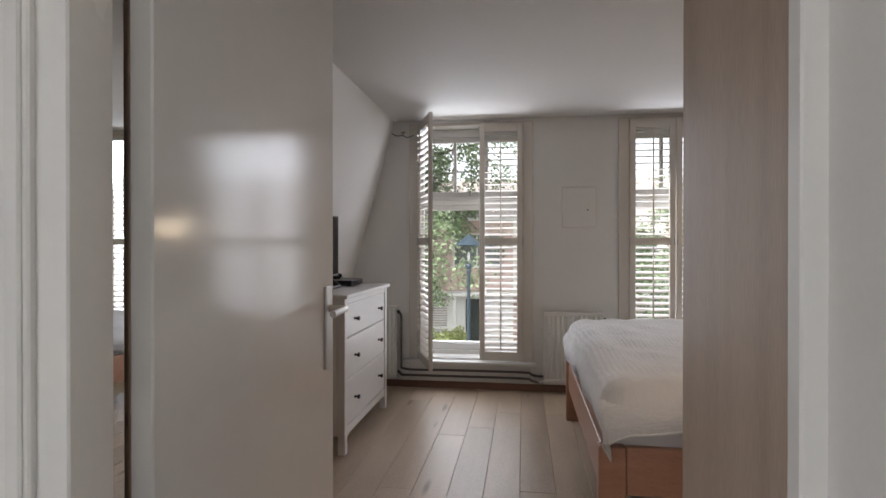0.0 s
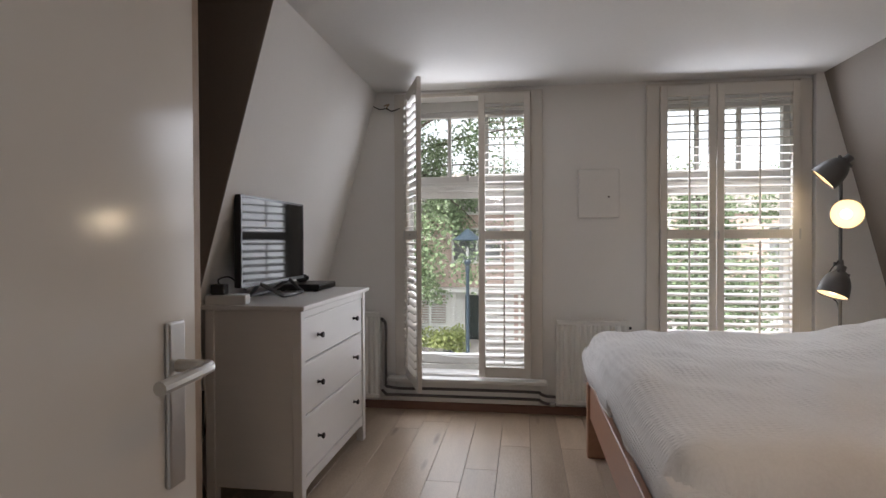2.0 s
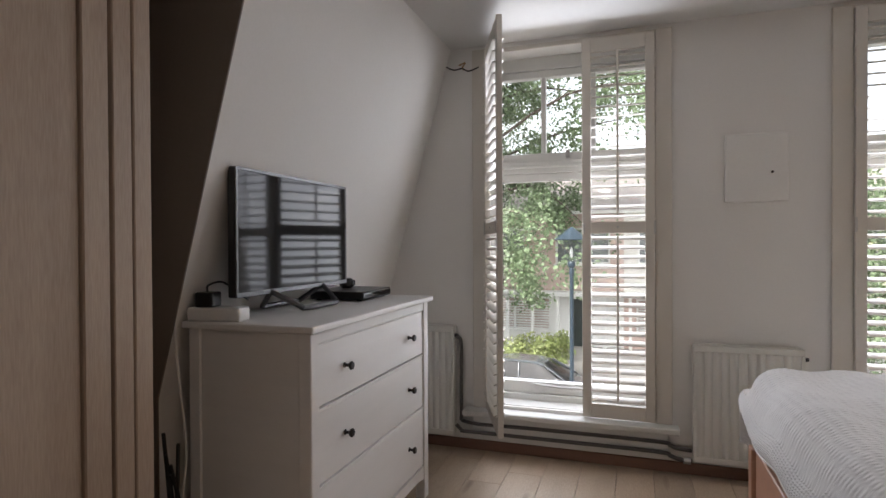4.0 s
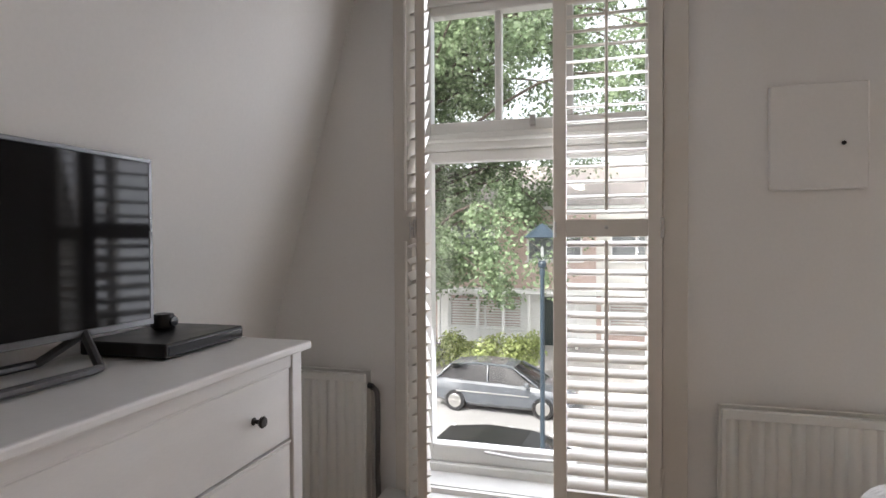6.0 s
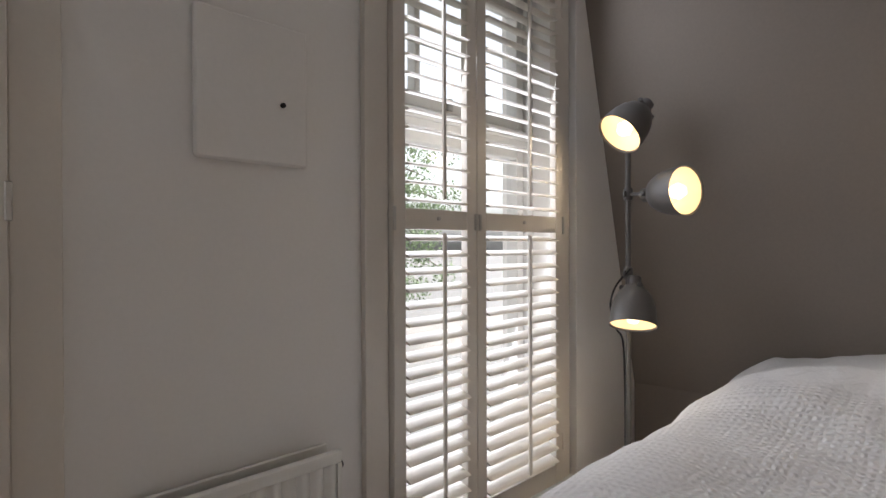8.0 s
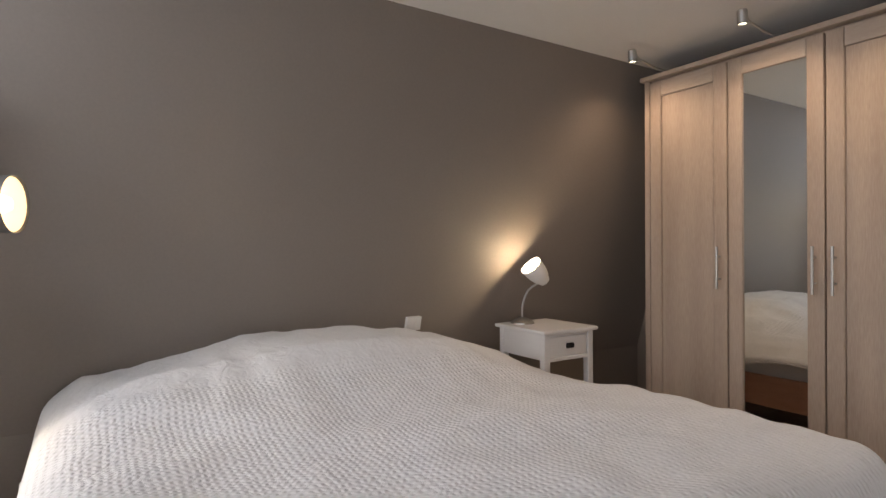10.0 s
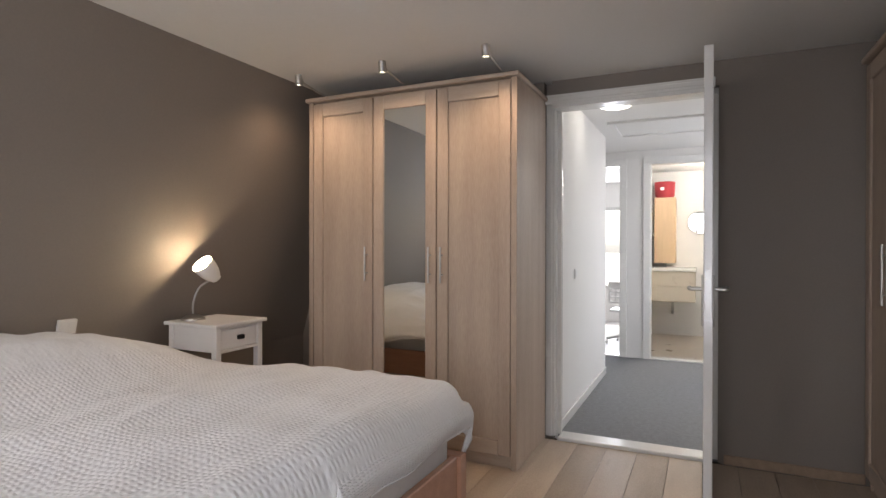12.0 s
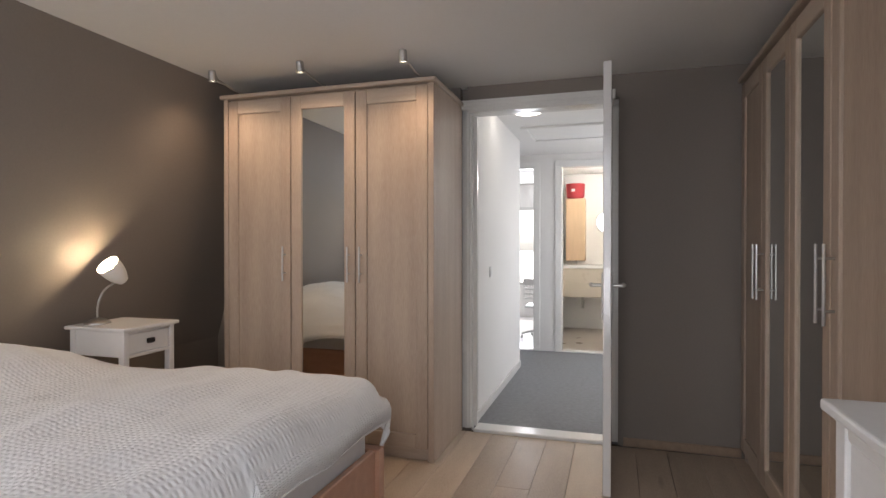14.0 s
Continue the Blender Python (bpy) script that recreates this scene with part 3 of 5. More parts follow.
def pierced(x0, x1, z0, z1, y0, y1, holes):
    """A wall with rectangular openings (x0, z0, x1, z1) through it."""
    xs = sorted({x0, x1, *[h[0] for h in holes], *[h[2] for h in holes]})
    zs = sorted({z0, z1, *[h[1] for h in holes], *[h[3] for h in holes]})
    bm = bmesh.new()
    for a, b in zip(xs, xs[1:]):
        for c, d in zip(zs, zs[1:]):
            if not any(h[0] <= a and b <= h[2] and h[1] <= c and d <= h[3] for h in holes):
                box(bm, a, y0, c, b, y1, d)
    return bm


def house(x, width, upper, label):
    """A terraced house with its front in the plane y = 0 of its own; two storeys and a tiled roof."""
    h = thing("house", pose(x, 25.0, GZ) @ Matrix.Diagonal((1, 1, 0.89, 1)), label, "house", "terraced houses")
    W = width
    up = [(0.5, 3.75, 0.5 + W * 0.30, 5.35), (W * 0.58, 3.75, W - 0.5, 5.35)]
    low = [(0.45, 0.75, W * 0.55, 2.25), (W * 0.66, 0.05, W * 0.66 + 0.98, 2.25)]
    part("wall", pierced(0, W, 0, 2.55, 0.0, 0.3, low), HOUSEW if upper is BRICK else BRICK, h)
    part("wall", pierced(0, W, 2.55, 6.0, 0.0, 0.3, up), upper, h)
    part("wall", boxes((0, 0.31, 0, W, 7.5, 6.0)), BRICK, h)
    part("canopy", boxes((0, -0.75, 2.36, W, -0.002, 2.56), bev=0.02), HOUSEW, h, "white canopy over the ground floor")
    part("gutter", boxes((0, -0.16, 5.95, W, -0.002, 6.10), bev=0.02), HOUSEW, h)
    part("roof", roof_mesh(W), TILE, h)
    for r in up + low[:1]:
        w = part("window", boxes((r[0], 0.08, r[1], r[0] + 0.08, 0.2, r[3]), (r[2] - 0.08, 0.08, r[1], r[2], 0.2, r[3]), (r[0] + 0.08, 0.08, r[1], r[2] - 0.08, 0.2, r[1] + 0.08), (r[0] + 0.08, 0.08, r[3] - 0.08, r[2] - 0.08, 0.2, r[3]), ((r[0] + r[2]) / 2 - 0.035, 0.09, r[1] + 0.08, (r[0] + r[2]) / 2 + 0.035, 0.19, r[3] - 0.08), bev=0.006), HOUSEW, h)
        part("pane", boxes((r[0] + 0.08, 0.13, r[1] + 0.08, r[2] - 0.08, 0.138, r[3] - 0.08)), GLASS if r in low else DARKGLASS, w)
        part("sill", boxes((r[0] - 0.06, -0.08, r[1] - 0.07, r[2] + 0.06, 0.079, r[1] - 0.001), bev=0.008), HOUSEW, w)
    r = low[0]
    part("blind", boxes(*[(r[0] + 0.1, 0.16, r[1] + 0.12 + 0.12 * k, r[2] - 0.1, 0.175, r[1] + 0.19 + 0.12 * k) for k in range(10)]), HOUSEW, h, "white slatted blind")
    r = low[1]
    d = part("door", boxes((r[0] + 0.07, 0.1, r[1], r[2] - 0.07, 0.16, r[3] - 0.06), bev=0.005), DOORG, h, "dark green front door")
    part("frame", boxes((r[0], 0.05, r[1], r[0] + 0.069, 0.2, r[3]), (r[2] - 0.069, 0.05, r[1], r[2], 0.2, r[3]), (r[0] + 0.07, 0.05, r[3] - 0.06, r[2] - 0.07, 0.2, r[3]), bev=0.005), HOUSEW, d)
    for k in (0.18, W * 0.28, W * 0.44, W * 0.6, W * 0.88):
        part("post", boxes((k, -0.68, 0, k + 0.11, -0.57, 2.36), bev=0.01), HOUSEW, h, "white canopy post")
    return h


def roof_mesh(W):
    bm = bmesh.new()
    v = [bm.verts.new(p) for p in ((0, -0.2, 6.101), (W, -0.2, 6.101), (W, 3.75, 8.4), (0, 3.75, 8.4), (0, 7.7, 6.101), (W, 7.7, 6.101))]
    for f in ((0, 1, 2, 3), (3, 2, 5, 4), (0, 3, 4), (1, 5, 2), (0, 4, 5, 1)):
        bm.faces.new([v[i] for i in f])
    bmesh.ops.recalc_face_normals(bm, faces=bm.faces)
    return bm


for i in range(-3, 4):
    house(-5.7 + i * 6.2, 6.2, (BRICK, RENDERW)[i % 2] if i else BRICK, "terraced brick house with a white canopy and tiled roof")

# front garden bush
def leaf_cloud(name, centres, radii, count, size, seed, mat, parent):
    """Many small bent leaves scattered in and on lumps."""
    rg = np.random.default_rng(seed)
    which = rg.integers(0, len(centres), count)
    c = np.array(centres)[which]
    r = np.array(radii)[which]
    d = rg.normal(size=(count, 3))
    d /= np.linalg.norm(d, axis=1)[:, None]
    rad = rg.random(count) ** 0.45
    p = c + d * (rad * r)[:, None]
    n = d * 0.5 + rg.normal(size=(count, 3)) * 0.55 + np.array((0, -0.15, 0.5))
    n /= np.linalg.norm(n, axis=1)[:, None]
    a = np.cross(n, rg.normal(size=(count, 3)))
    a /= np.linalg.norm(a, axis=1)[:, None]
    b = np.cross(n, a)
    s = size * rg.uniform(0.6, 1.3, count)
    shape = np.array(((0, -0.55, 0.0), (0.42, -0.12, 0.10), (0.30, 0.30, 0.04), (0, 0.6, -0.12), (-0.30, 0.30, 0.04), (-0.42, -0.12, 0.10)))
    v = p[:, None, :] + s[:, None, None] * (shape[None, :, 0:1] * a[:, None, :] + shape[None, :, 1:2] * b[:, None, :] + shape[None, :, 2:3] * n[:, None, :])
    me = bpy.data.meshes.new(name)
    me.vertices.add(count * 6)
    me.vertices.foreach_set("co", v.reshape(-1))
    me.loops.add(count * 6)
    me.loops.foreach_set("vertex_index", np.arange(count * 6))
    me.polygons.add(count)
    me.polygons.foreach_set("loop_start", np.arange(count) * 6)
    me.update(calc_edges=True)
    me.materials.append(mat)
    ob = new(name, me)
    ob.parent = parent
    ob["kind"] = "stuff"
    return ob


def bush(x, y, w, h, seed, label):
    b = thing("bush", pose(x, y, GZ + 0.11), label, "bush")
    rg = random.Random(seed)
    bm = bmesh.new()
    for k in range(7):
        e = (rg.uniform(-0.35, 0.35) * w, rg.uniform(-0.3, 0.3) * w, h * rg.uniform(0.5, 0.8))
        cone(bm, (e[0] * 0.1, e[1] * 0.1, 0), e, 0.025, 0.008, 6)
    part("stems", bm, BARK, b)
    cs = [(rg.uniform(-0.42, 0.42) * w, rg.uniform(-0.3, 0.3) * w, h * rg.uniform(0.18, 0.82)) for k in range(26)]
    leaf_cloud("foliage", cs, [rg.uniform(0.16, 0.30) * w * 0.6 for k in cs], 3800, 0.085, seed, LEAF2, b)


bush(-2.0, 18.95, 2.3, 1.45, 3, "yellow-green garden bush in front of the houses")
bush(-4.6, 20.8, 2.2, 1.2, 5, "yellow-green garden bush in front of the houses")


def tree(x, y, h, crown, count, seed, limbs, label, lean=0.0):
    t = thing("tree", pose(x, y, GZ + 0.1), label, "tree")
    rg = random.Random(seed)
    trunk = [(0, 0, 0), (0.05, 0.03, h * 0.2), (-0.05, 0.06, h * 0.45), (0.03, 0.0, h * 0.75), (0.0, 0.05, h * 0.95)]
    pts = smooth_path(trunk, 4)
    bm = bmesh.new()
    for i in range(len(pts) - 1):
        k = i / (len(pts) - 1)
        cone(bm, pts[i], pts[i + 1], 0.20 * (1 - k) + 0.03, 0.20 * (1 - (i + 1) / (len(pts) - 1)) + 0.03, 10, False)
    part("trunk", bm, BARK, t, "grey bark trunk", True)
    cs, rs = [], []
    for k in range(limbs):
        z0 = h * rg.uniform(0.17, 0.85)
        a = rg.uniform(0, 2 * math.pi)
        f = math.sin(min(1, (z0 / h - 0.08) / 0.92) * math.pi) ** 0.6
        L = crown * rg.uniform(0.55, 1.0) * (0.45 + 0.55 * f) * (1.0 + (lean * max(0.0, math.cos(a)) if z0 > 0.25 * h else 0.0))
        p0 = Vector((0, 0, z0))
        p1 = Vector((math.cos(a) * L * 0.55, math.sin(a) * L * 0.55, z0 + L * 0.22))
        p2 = Vector((math.cos(a) * L, math.sin(a) * L, z0 + L * rg.uniform(-0.12, 0.30)))
        lp = smooth_path([p0, p1, p2], 4)
        bm = bmesh.new()
        for i in range(len(lp) - 1):
            q = i / (len(lp) - 1)
            cone(bm, lp[i], lp[i + 1], 0.055 * (1 - q) + 0.010, 0.055 * (1 - q - 0.12) + 0.010, 6, False)
        part("limb", bm, BARK, t)
        for q in lp[2:]:
            for again in range(2):
                cs.append(tuple(q + Vector((rg.uniform(-0.7, 0.7), rg.uniform(-0.7, 0.7), rg.uniform(-0.55, 0.5)))))
                rs.append(rg.uniform(0.30, 0.75))
    leaf_cloud("crown", cs, rs, count, 0.095, seed, LEAF, t)


tree(-4.9, 19.6, 13.5, 5.4, 150000, 7, 92, "broad street tree with dense green leaves", 0.75)
tree(6.2, 19.8, 6.2, 2.8, 20000, 12, 24, "younger street tree with green leaves")
tree(12.5, 19.8, 9.5, 4.0, 26000, 19, 28, "broad street tree with dense green leaves")

# street lantern
sl = thing("street_lamp", pose(-0.05, 11.06, GZ) @ Matrix.Diagonal((0.7, 0.7, 0.965, 1)), "dark street lamp with a pointed hood over a glass lantern", "street lamp")
part("post", lathe(bmesh.new(), [(0.0, 0.0), (0.085, 0.0), (0.085, 0.9), (0.06, 0.95), (0.048, 1.0), (0.042, 3.80), (0.055, 3.84), (0.055, 3.90), (0.035, 3.95)], 16), POST, sl, "", True)
part("collar", lathe(bmesh.new(), [(0.035, 3.92), (0.075, 3.95), (0.085, 4.0), (0.06, 4.03)], 16), POST, sl, "", True)
part("lantern", lathe(bmesh.new(), [(0.07, 4.02), (0.16, 4.18), (0.26, 4.36), (0.26, 4.37)], 20), MILK, sl, "clear funnel of glass", True)
part("hood", lathe(bmesh.new(), [(0.36, 4.36), (0.365, 4.375), (0.20, 4.46), (0.06, 4.55), (0.0, 4.57)], 24), POST, sl, "pointed dark hood", True)
part("bulb", lathe(bmesh.new(), [(0.0, 4.08), (0.03, 4.10), (0.035, 4.2), (0.0, 4.26)], 12), PLASTIC, sl)


# parked cars
def loft(bm, rings):
    rows = [[bm.verts.new(p) for p in r] for r in rings]
    n = len(rows[0])
    for a, b in zip(rows, rows[1:]):
        for i in range(n):
            bm.faces.new((a[i], a[(i + 1) % n], b[(i + 1) % n], b[i]))
    bm.faces.new(rows[0][::-1])
    bm.faces.new(rows[-1])
    bmesh.ops.recalc_face_normals(bm, faces=bm.faces)
    return bm


def car(m, paint, roof_mat, label):
    """Nose towards +x, 4.4 m long."""
    c = thing("car", m, label, "car", "parked cars")
    st = [(-2.18, 0.42, 0.80, 0.70), (-2.10, 0.30, 0.92, 0.80), (-1.7, 0.24, 0.98, 0.86), (-0.9, 0.20, 0.97, 0.88), (0.0, 0.20, 0.95, 0.88), (0.8, 0.20, 0.93, 0.88), (1.2, 0.22, 0.88, 0.87), (1.8, 0.25, 0.78, 0.83), (2.10, 0.28, 0.68, 0.74), (2.20, 0.36, 0.58, 0.62)]
    def ring(x, z0, z1, hw):
        mid = (z0 + z1) / 2
        return [(x, -hw * 0.86, z0), (x, hw * 0.86, z0), (x, hw * 0.97, z0 + 0.10), (x, hw, mid), (x, hw * 0.97, z1 - 0.10), (x, hw * 0.88, z1 - 0.01), (x, 0, z1 + 0.02), (x, -hw * 0.88, z1 - 0.01), (x, -hw * 0.97, z1 - 0.10), (x, -hw, mid), (x, -hw * 0.97, z0 + 0.10)]
    part("body", loft(bmesh.new(), [ring(*s) for s in st]), paint, c, "", True)
    cab = [(-2.0, 0.96, 0.98, 0.74, 0.70), (-1.55, 0.95, 1.36, 0.78, 0.56), (-0.8, 0.94, 1.44, 0.80, 0.60), (0.1, 0.93, 1.43, 0.80, 0.60), (0.45, 0.92, 1.36, 0.80, 0.58), (1.25, 0.86, 0.90, 0.76, 0.72)]
    gl = loft(bmesh.new(), [[(x, -a, z0), (x, a, z0), (x, b + (a - b) * 0.45, (z0 + z1) / 2 + 0.02), (x, b, z1 - 0.03), (x, b * 0.8, z1), (x, -b * 0.8, z1), (x, -b, z1 - 0.03), (x, -b - (a - b) * 0.45, (z0 + z1) / 2 + 0.02)] for x, z0, z1, a, b in cab])
    part("windows", gl, SCREEN, c, "dark car glass", True)
    rf = loft(bmesh.new(), [[(x, -b - 0.02, z - 0.05), (x, b + 0.02, z - 0.05), (x, b * 0.82, z + 0.012), (x, -b * 0.82, z + 0.012)] for x, z, b in ((-1.62, 1.34, 0.56), (-0.8, 1.445, 0.60), (0.1, 1.435, 0.60), (0.42, 1.37, 0.585))])
    part("roof", rf, roof_mat, c)
    for s in (-1, 1):
        for pts in (((1.2, s * 0.765, 0.90), (0.44, s * 0.605, 1.36)), ((-0.32, s * 0.815, 0.94), (-0.36, s * 0.625, 1.41)), ((-1.95, s * 0.75, 0.97), (-1.58, s * 0.585, 1.34))):
            part("pillar", tube(bmesh.new(), [pts[0], Vector(pts[0]).lerp(Vector(pts[1]), 0.5) + Vector((0, s * 0.015, 0.01)), pts[1]], 0.028, 6), paint, c)
        part("mirror", box(bmesh.new(), 0.82, s * 0.88 - 0.02, 0.93, 0.98, s * 0.88 + s * 0.14, 1.06, 0.03, 2), paint, c)
        part("headlight", box(bmesh.new(), 1.90, s * 0.62 - 0.12, 0.58, 2.13, s * 0.62 + 0.10, 0.70, 0.03, 2), CHROME, c, "clear headlight")
        part("trim", boxes((-1.3, s * 0.895 - 0.006, 0.62, 0.95, s * 0.895 + 0.006, 0.65), bev=0.003), CHROME, c, "bright side strip")
        for x in (-1.34, 1.36):
            w = part("wheel", lathe(bmesh.new(), [(0.20, -0.09), (0.30, -0.095), (0.32, -0.07), (0.32, 0.07), (0.30, 0.095), (0.20, 0.09)], 26, pose(x, s * 0.80, 0.32, 90, 0, 0)), BLACK, c, "black tyre", True)
            bm = lathe(bmesh.new(), [(0.205, -0.10), (0.195, -0.105), (0.185, -0.08), (0.0, -0.07)], 26, pose(x, s * 0.80, 0.32, 90 if s < 0 else 90, 0, 0))
            lathe(bm, [(0.205, 0.10), (0.195, 0.105), (0.185, 0.08), (0.0, 0.07)], 26, pose(x, s * 0.80, 0.32, 90, 0, 0))
            for k in range(10):
                a = 2 * math.pi * k / 10
                cone(bm, (x, s * 0.895, 0.32), (x + 0.19 * math.cos(a), s * 0.895, 0.32 + 0.19 * math.sin(a)), 0.012, 0.016, 5)
            part("rim", bm, CHROME, w, "silver spoked rim")
    return c


# the street lies a storey and a half down: set all of it out to its true size
FAR = Matrix.Translation((0.76, 3.7, 1.23)) @ Matrix.Scale(1.25, 4) @ Matrix.Translation((-0.76, -3.7, -1.23))
OUTSIDE = ("ground", "road", "pavement", "kerb", "house", "bush", "tree", "street_lamp")
for ob in [o for o in bpy.data.objects if o.parent is None and o.name.startswith(OUTSIDE)]:
    ob.matrix_world = FAR @ ob.matrix_world
GZ = (FAR @ Vector((0, 0, GZ))).z
car(pose(-2.2, 20.4, GZ, 0, 0, -5), material("dark_grey_car_paint", (0.065, 0.072, 0.082), 0.25, scale=3, mix=0.1, bump=0.0, coat=1.0), material("grey_roof", (0.10, 0.11, 0.12), 0.25, scale=3, bump=0.0, coat=1.0), "dark grey estate car parked across the street")
car(pose(-0.75, 13.8, GZ, 0, 0, -6), material("white_car_paint", (0.72, 0.72, 0.72), 0.25, scale=3, mix=0.04, bump=0.0, coat=1.0), BLACK, "white car with a black roof parked below the window")
car(pose(6.4, 18.4, GZ, 0, 0, -6), material("light_grey_car_paint", (0.40, 0.41, 0.42), 0.25, scale=3, mix=0.06, bump=0.0, coat=1.0), material("silver_roof", (0.42, 0.43, 0.44), 0.25, scale=3, bump=0.0, coat=1.0), "light grey car parked across the street")
# ---- wardrobes ----
def bar_handle(parent, x, y, z0, z1, nx, ny):
    """A steel bar on two posts; (nx, ny) points out of the door."""
    bm = bmesh.new()
    cone(bm, (x + nx * 0.032, y + ny * 0.032, z0), (x + nx * 0.032, y + ny * 0.032, z1), 0.006, 0.006, 10)
    for z in (z0 + 0.05, z1 - 0.05):
        cone(bm, (x, y, z), (x + nx * 0.032, y + ny * 0.032, z), 0.005, 0.005, 8)
    part("handle", bm, CHROME, parent, "steel bar handle", True)


def wardrobe_door(parent, x0, x1, y, z0, z1, mirror, hx, hz):
    """A framed door in the plane of y, facing +y; its panel lies in a groove."""
    st = 0.074
    d = new("door")
    d.parent = parent
    for a, b in ((x0 + 0.002, x0 + st), (x1 - st, x1 - 0.002)):
        part("stile", boxes((a, y, z0, b, y + 0.021, z1), bev=0.0035), ROBE, d)
    for a, b in ((z0, z0 + 0.085), (z1 - 0.085, z1)):
        part("rail", boxes((x0 + st, y + 0.0005, a, x1 - st, y + 0.0205, b), bev=0.0035), ROBE_H, d)
    part("panel", boxes((x0 + st + 0.002, y + 0.002, z0 + 0.087, x1 - st - 0.002, y + 0.010, z1 - 0.087)), MIRROR if mirror else ROBE, d, "mirror glass" if mirror else "")
    part("backing", boxes((x0 + st, y - 0.001, z0 + 0.085, x1 - st, y + 0.0015, z1 - 0.085)), ROBE, d)
    bar_handle(d, hx, y + 0.021, hz[0], hz[1], 0, 1)
    return d


def wardrobe(m, widths, mirrors, handles, height, depth, label, cornice=0.016, cheek=0.022, hz=(1.0, 1.28)):
    """Local x along the front, +y out of the front; the doors lie between the cheeks when these are wide."""
    w = thing("wardrobe", m, label, "wardrobe")
    W = sum(widths)
    wide = cheek > 0.025
    for a in (0, W - cheek):
        part("side_panel", boxes((a, -depth, 0, a + cheek, 0.022 if wide else 0.0, height), bev=0.002), ROBE, w)
    part("back_panel", boxes((cheek, -depth, 0.02, W - cheek, -depth + 0.008, height)), ROBE, w)
    part("plinth", boxes((cheek, -0.05, 0.0, W - cheek, -0.012, 0.066)), ROBE_H, w)
    part("bottom", boxes((cheek, -depth + 0.01, 0.067, W - cheek, -0.003, 0.08)), ROBE_H, w)
    part("top", boxes((-cornice, -depth, height, W + cornice, 0.045, height + 0.026), (cheek, -depth + 0.008, height - 0.02, W - cheek, -0.003, height), bev=0.004), ROBE_H, w)
    x = cheek if wide else 0.0
    k = (W - 2 * x) / W
    for wd, mi, h in zip(widths, mirrors, handles):
        wd *= k
        hx = x + 0.04 if h < 0 else x + wd - 0.04
        wardrobe_door(w, x + 0.0015, x + wd - 0.0015, 0.002, 0.074, height - 0.014, mi, hx, hz)
        x += wd
    return w


wardrobe(pose(1.345, 1.822, 0), (0.49, 0.47, 0.49), (0, 1, 0), (1, -1, -1), 2.225, 0.605, "limed oak three-door wardrobe with a mirror in the middle door", cheek=0.034, hz=(1.05, 1.265))
# the far one stands along the recess: its front faces into the room
wardrobe(pose(-0.397, 3.172, 0, 0, 0, -90), (0.475, 0.475, 0.475, 0.475), (0, 1, 1, 0), (1, -1, 1, -1), 2.225, 0.60, "limed oak four-door wardrobe with two mirror doors in the recess", 0.004)
fi = thing("filler_post", pose(-0.397, 3.173, 0), "limed oak filler panels closing the wardrobe recess", "panel")
for a, b, d in ((0.010, 0.066, 0.018), (0.079, 0.135, 0.010)):
    part("board", boxes((-0.60, a, 0.0, d, b, 2.225), bev=0.003), ROBE, fi)


# small spots on arms over the wardrobe
def cornice_spot(x):
    s = thing("cornice_spot", pose(x, 2.02, 2.251), "small steel spotlight on an arm above the wardrobe", "spotlight", "wardrobe spots")
    part("arm", tube(bmesh.new(), [(0, -0.30, 0.010), (0, -0.10, 0.012), (0, 0.05, 0.035), (0, 0.07, 0.060)], 0.006, 8), CHROME, s, "", True)
    part("foot", boxes((-0.03, -0.36, 0.0, 0.03, -0.28, 0.02), bev=0.004), PLASTIC, s, "white fixing block")
    bm = lathe(bmesh.new(), [(0.0, 0.075), (0.018, 0.075), (0.022, 0.070), (0.023, 0.012), (0.021, 0.010), (0.019, 0.016)], 20, pose(0, 0.09, 0.0, -6, 0, 0))
    part("housing", bm, CHROME, s, "", True)
    part("bulb", lathe(bmesh.new(), [(0.0, 0.014), (0.018, 0.016)], 16, pose(0, 0.09, 0.0, -6, 0, 0)), BULBHOT, s, "glowing halogen bulb")
    lamp("spot_light", (x, 2.11, 2.253), 6.0, (1.0, 0.72, 0.49), 0.02, (x, 2.02, 1.2), 150, 1.0)


for x in (1.43, 2.06, 2.66):
    cornice_spot(x)


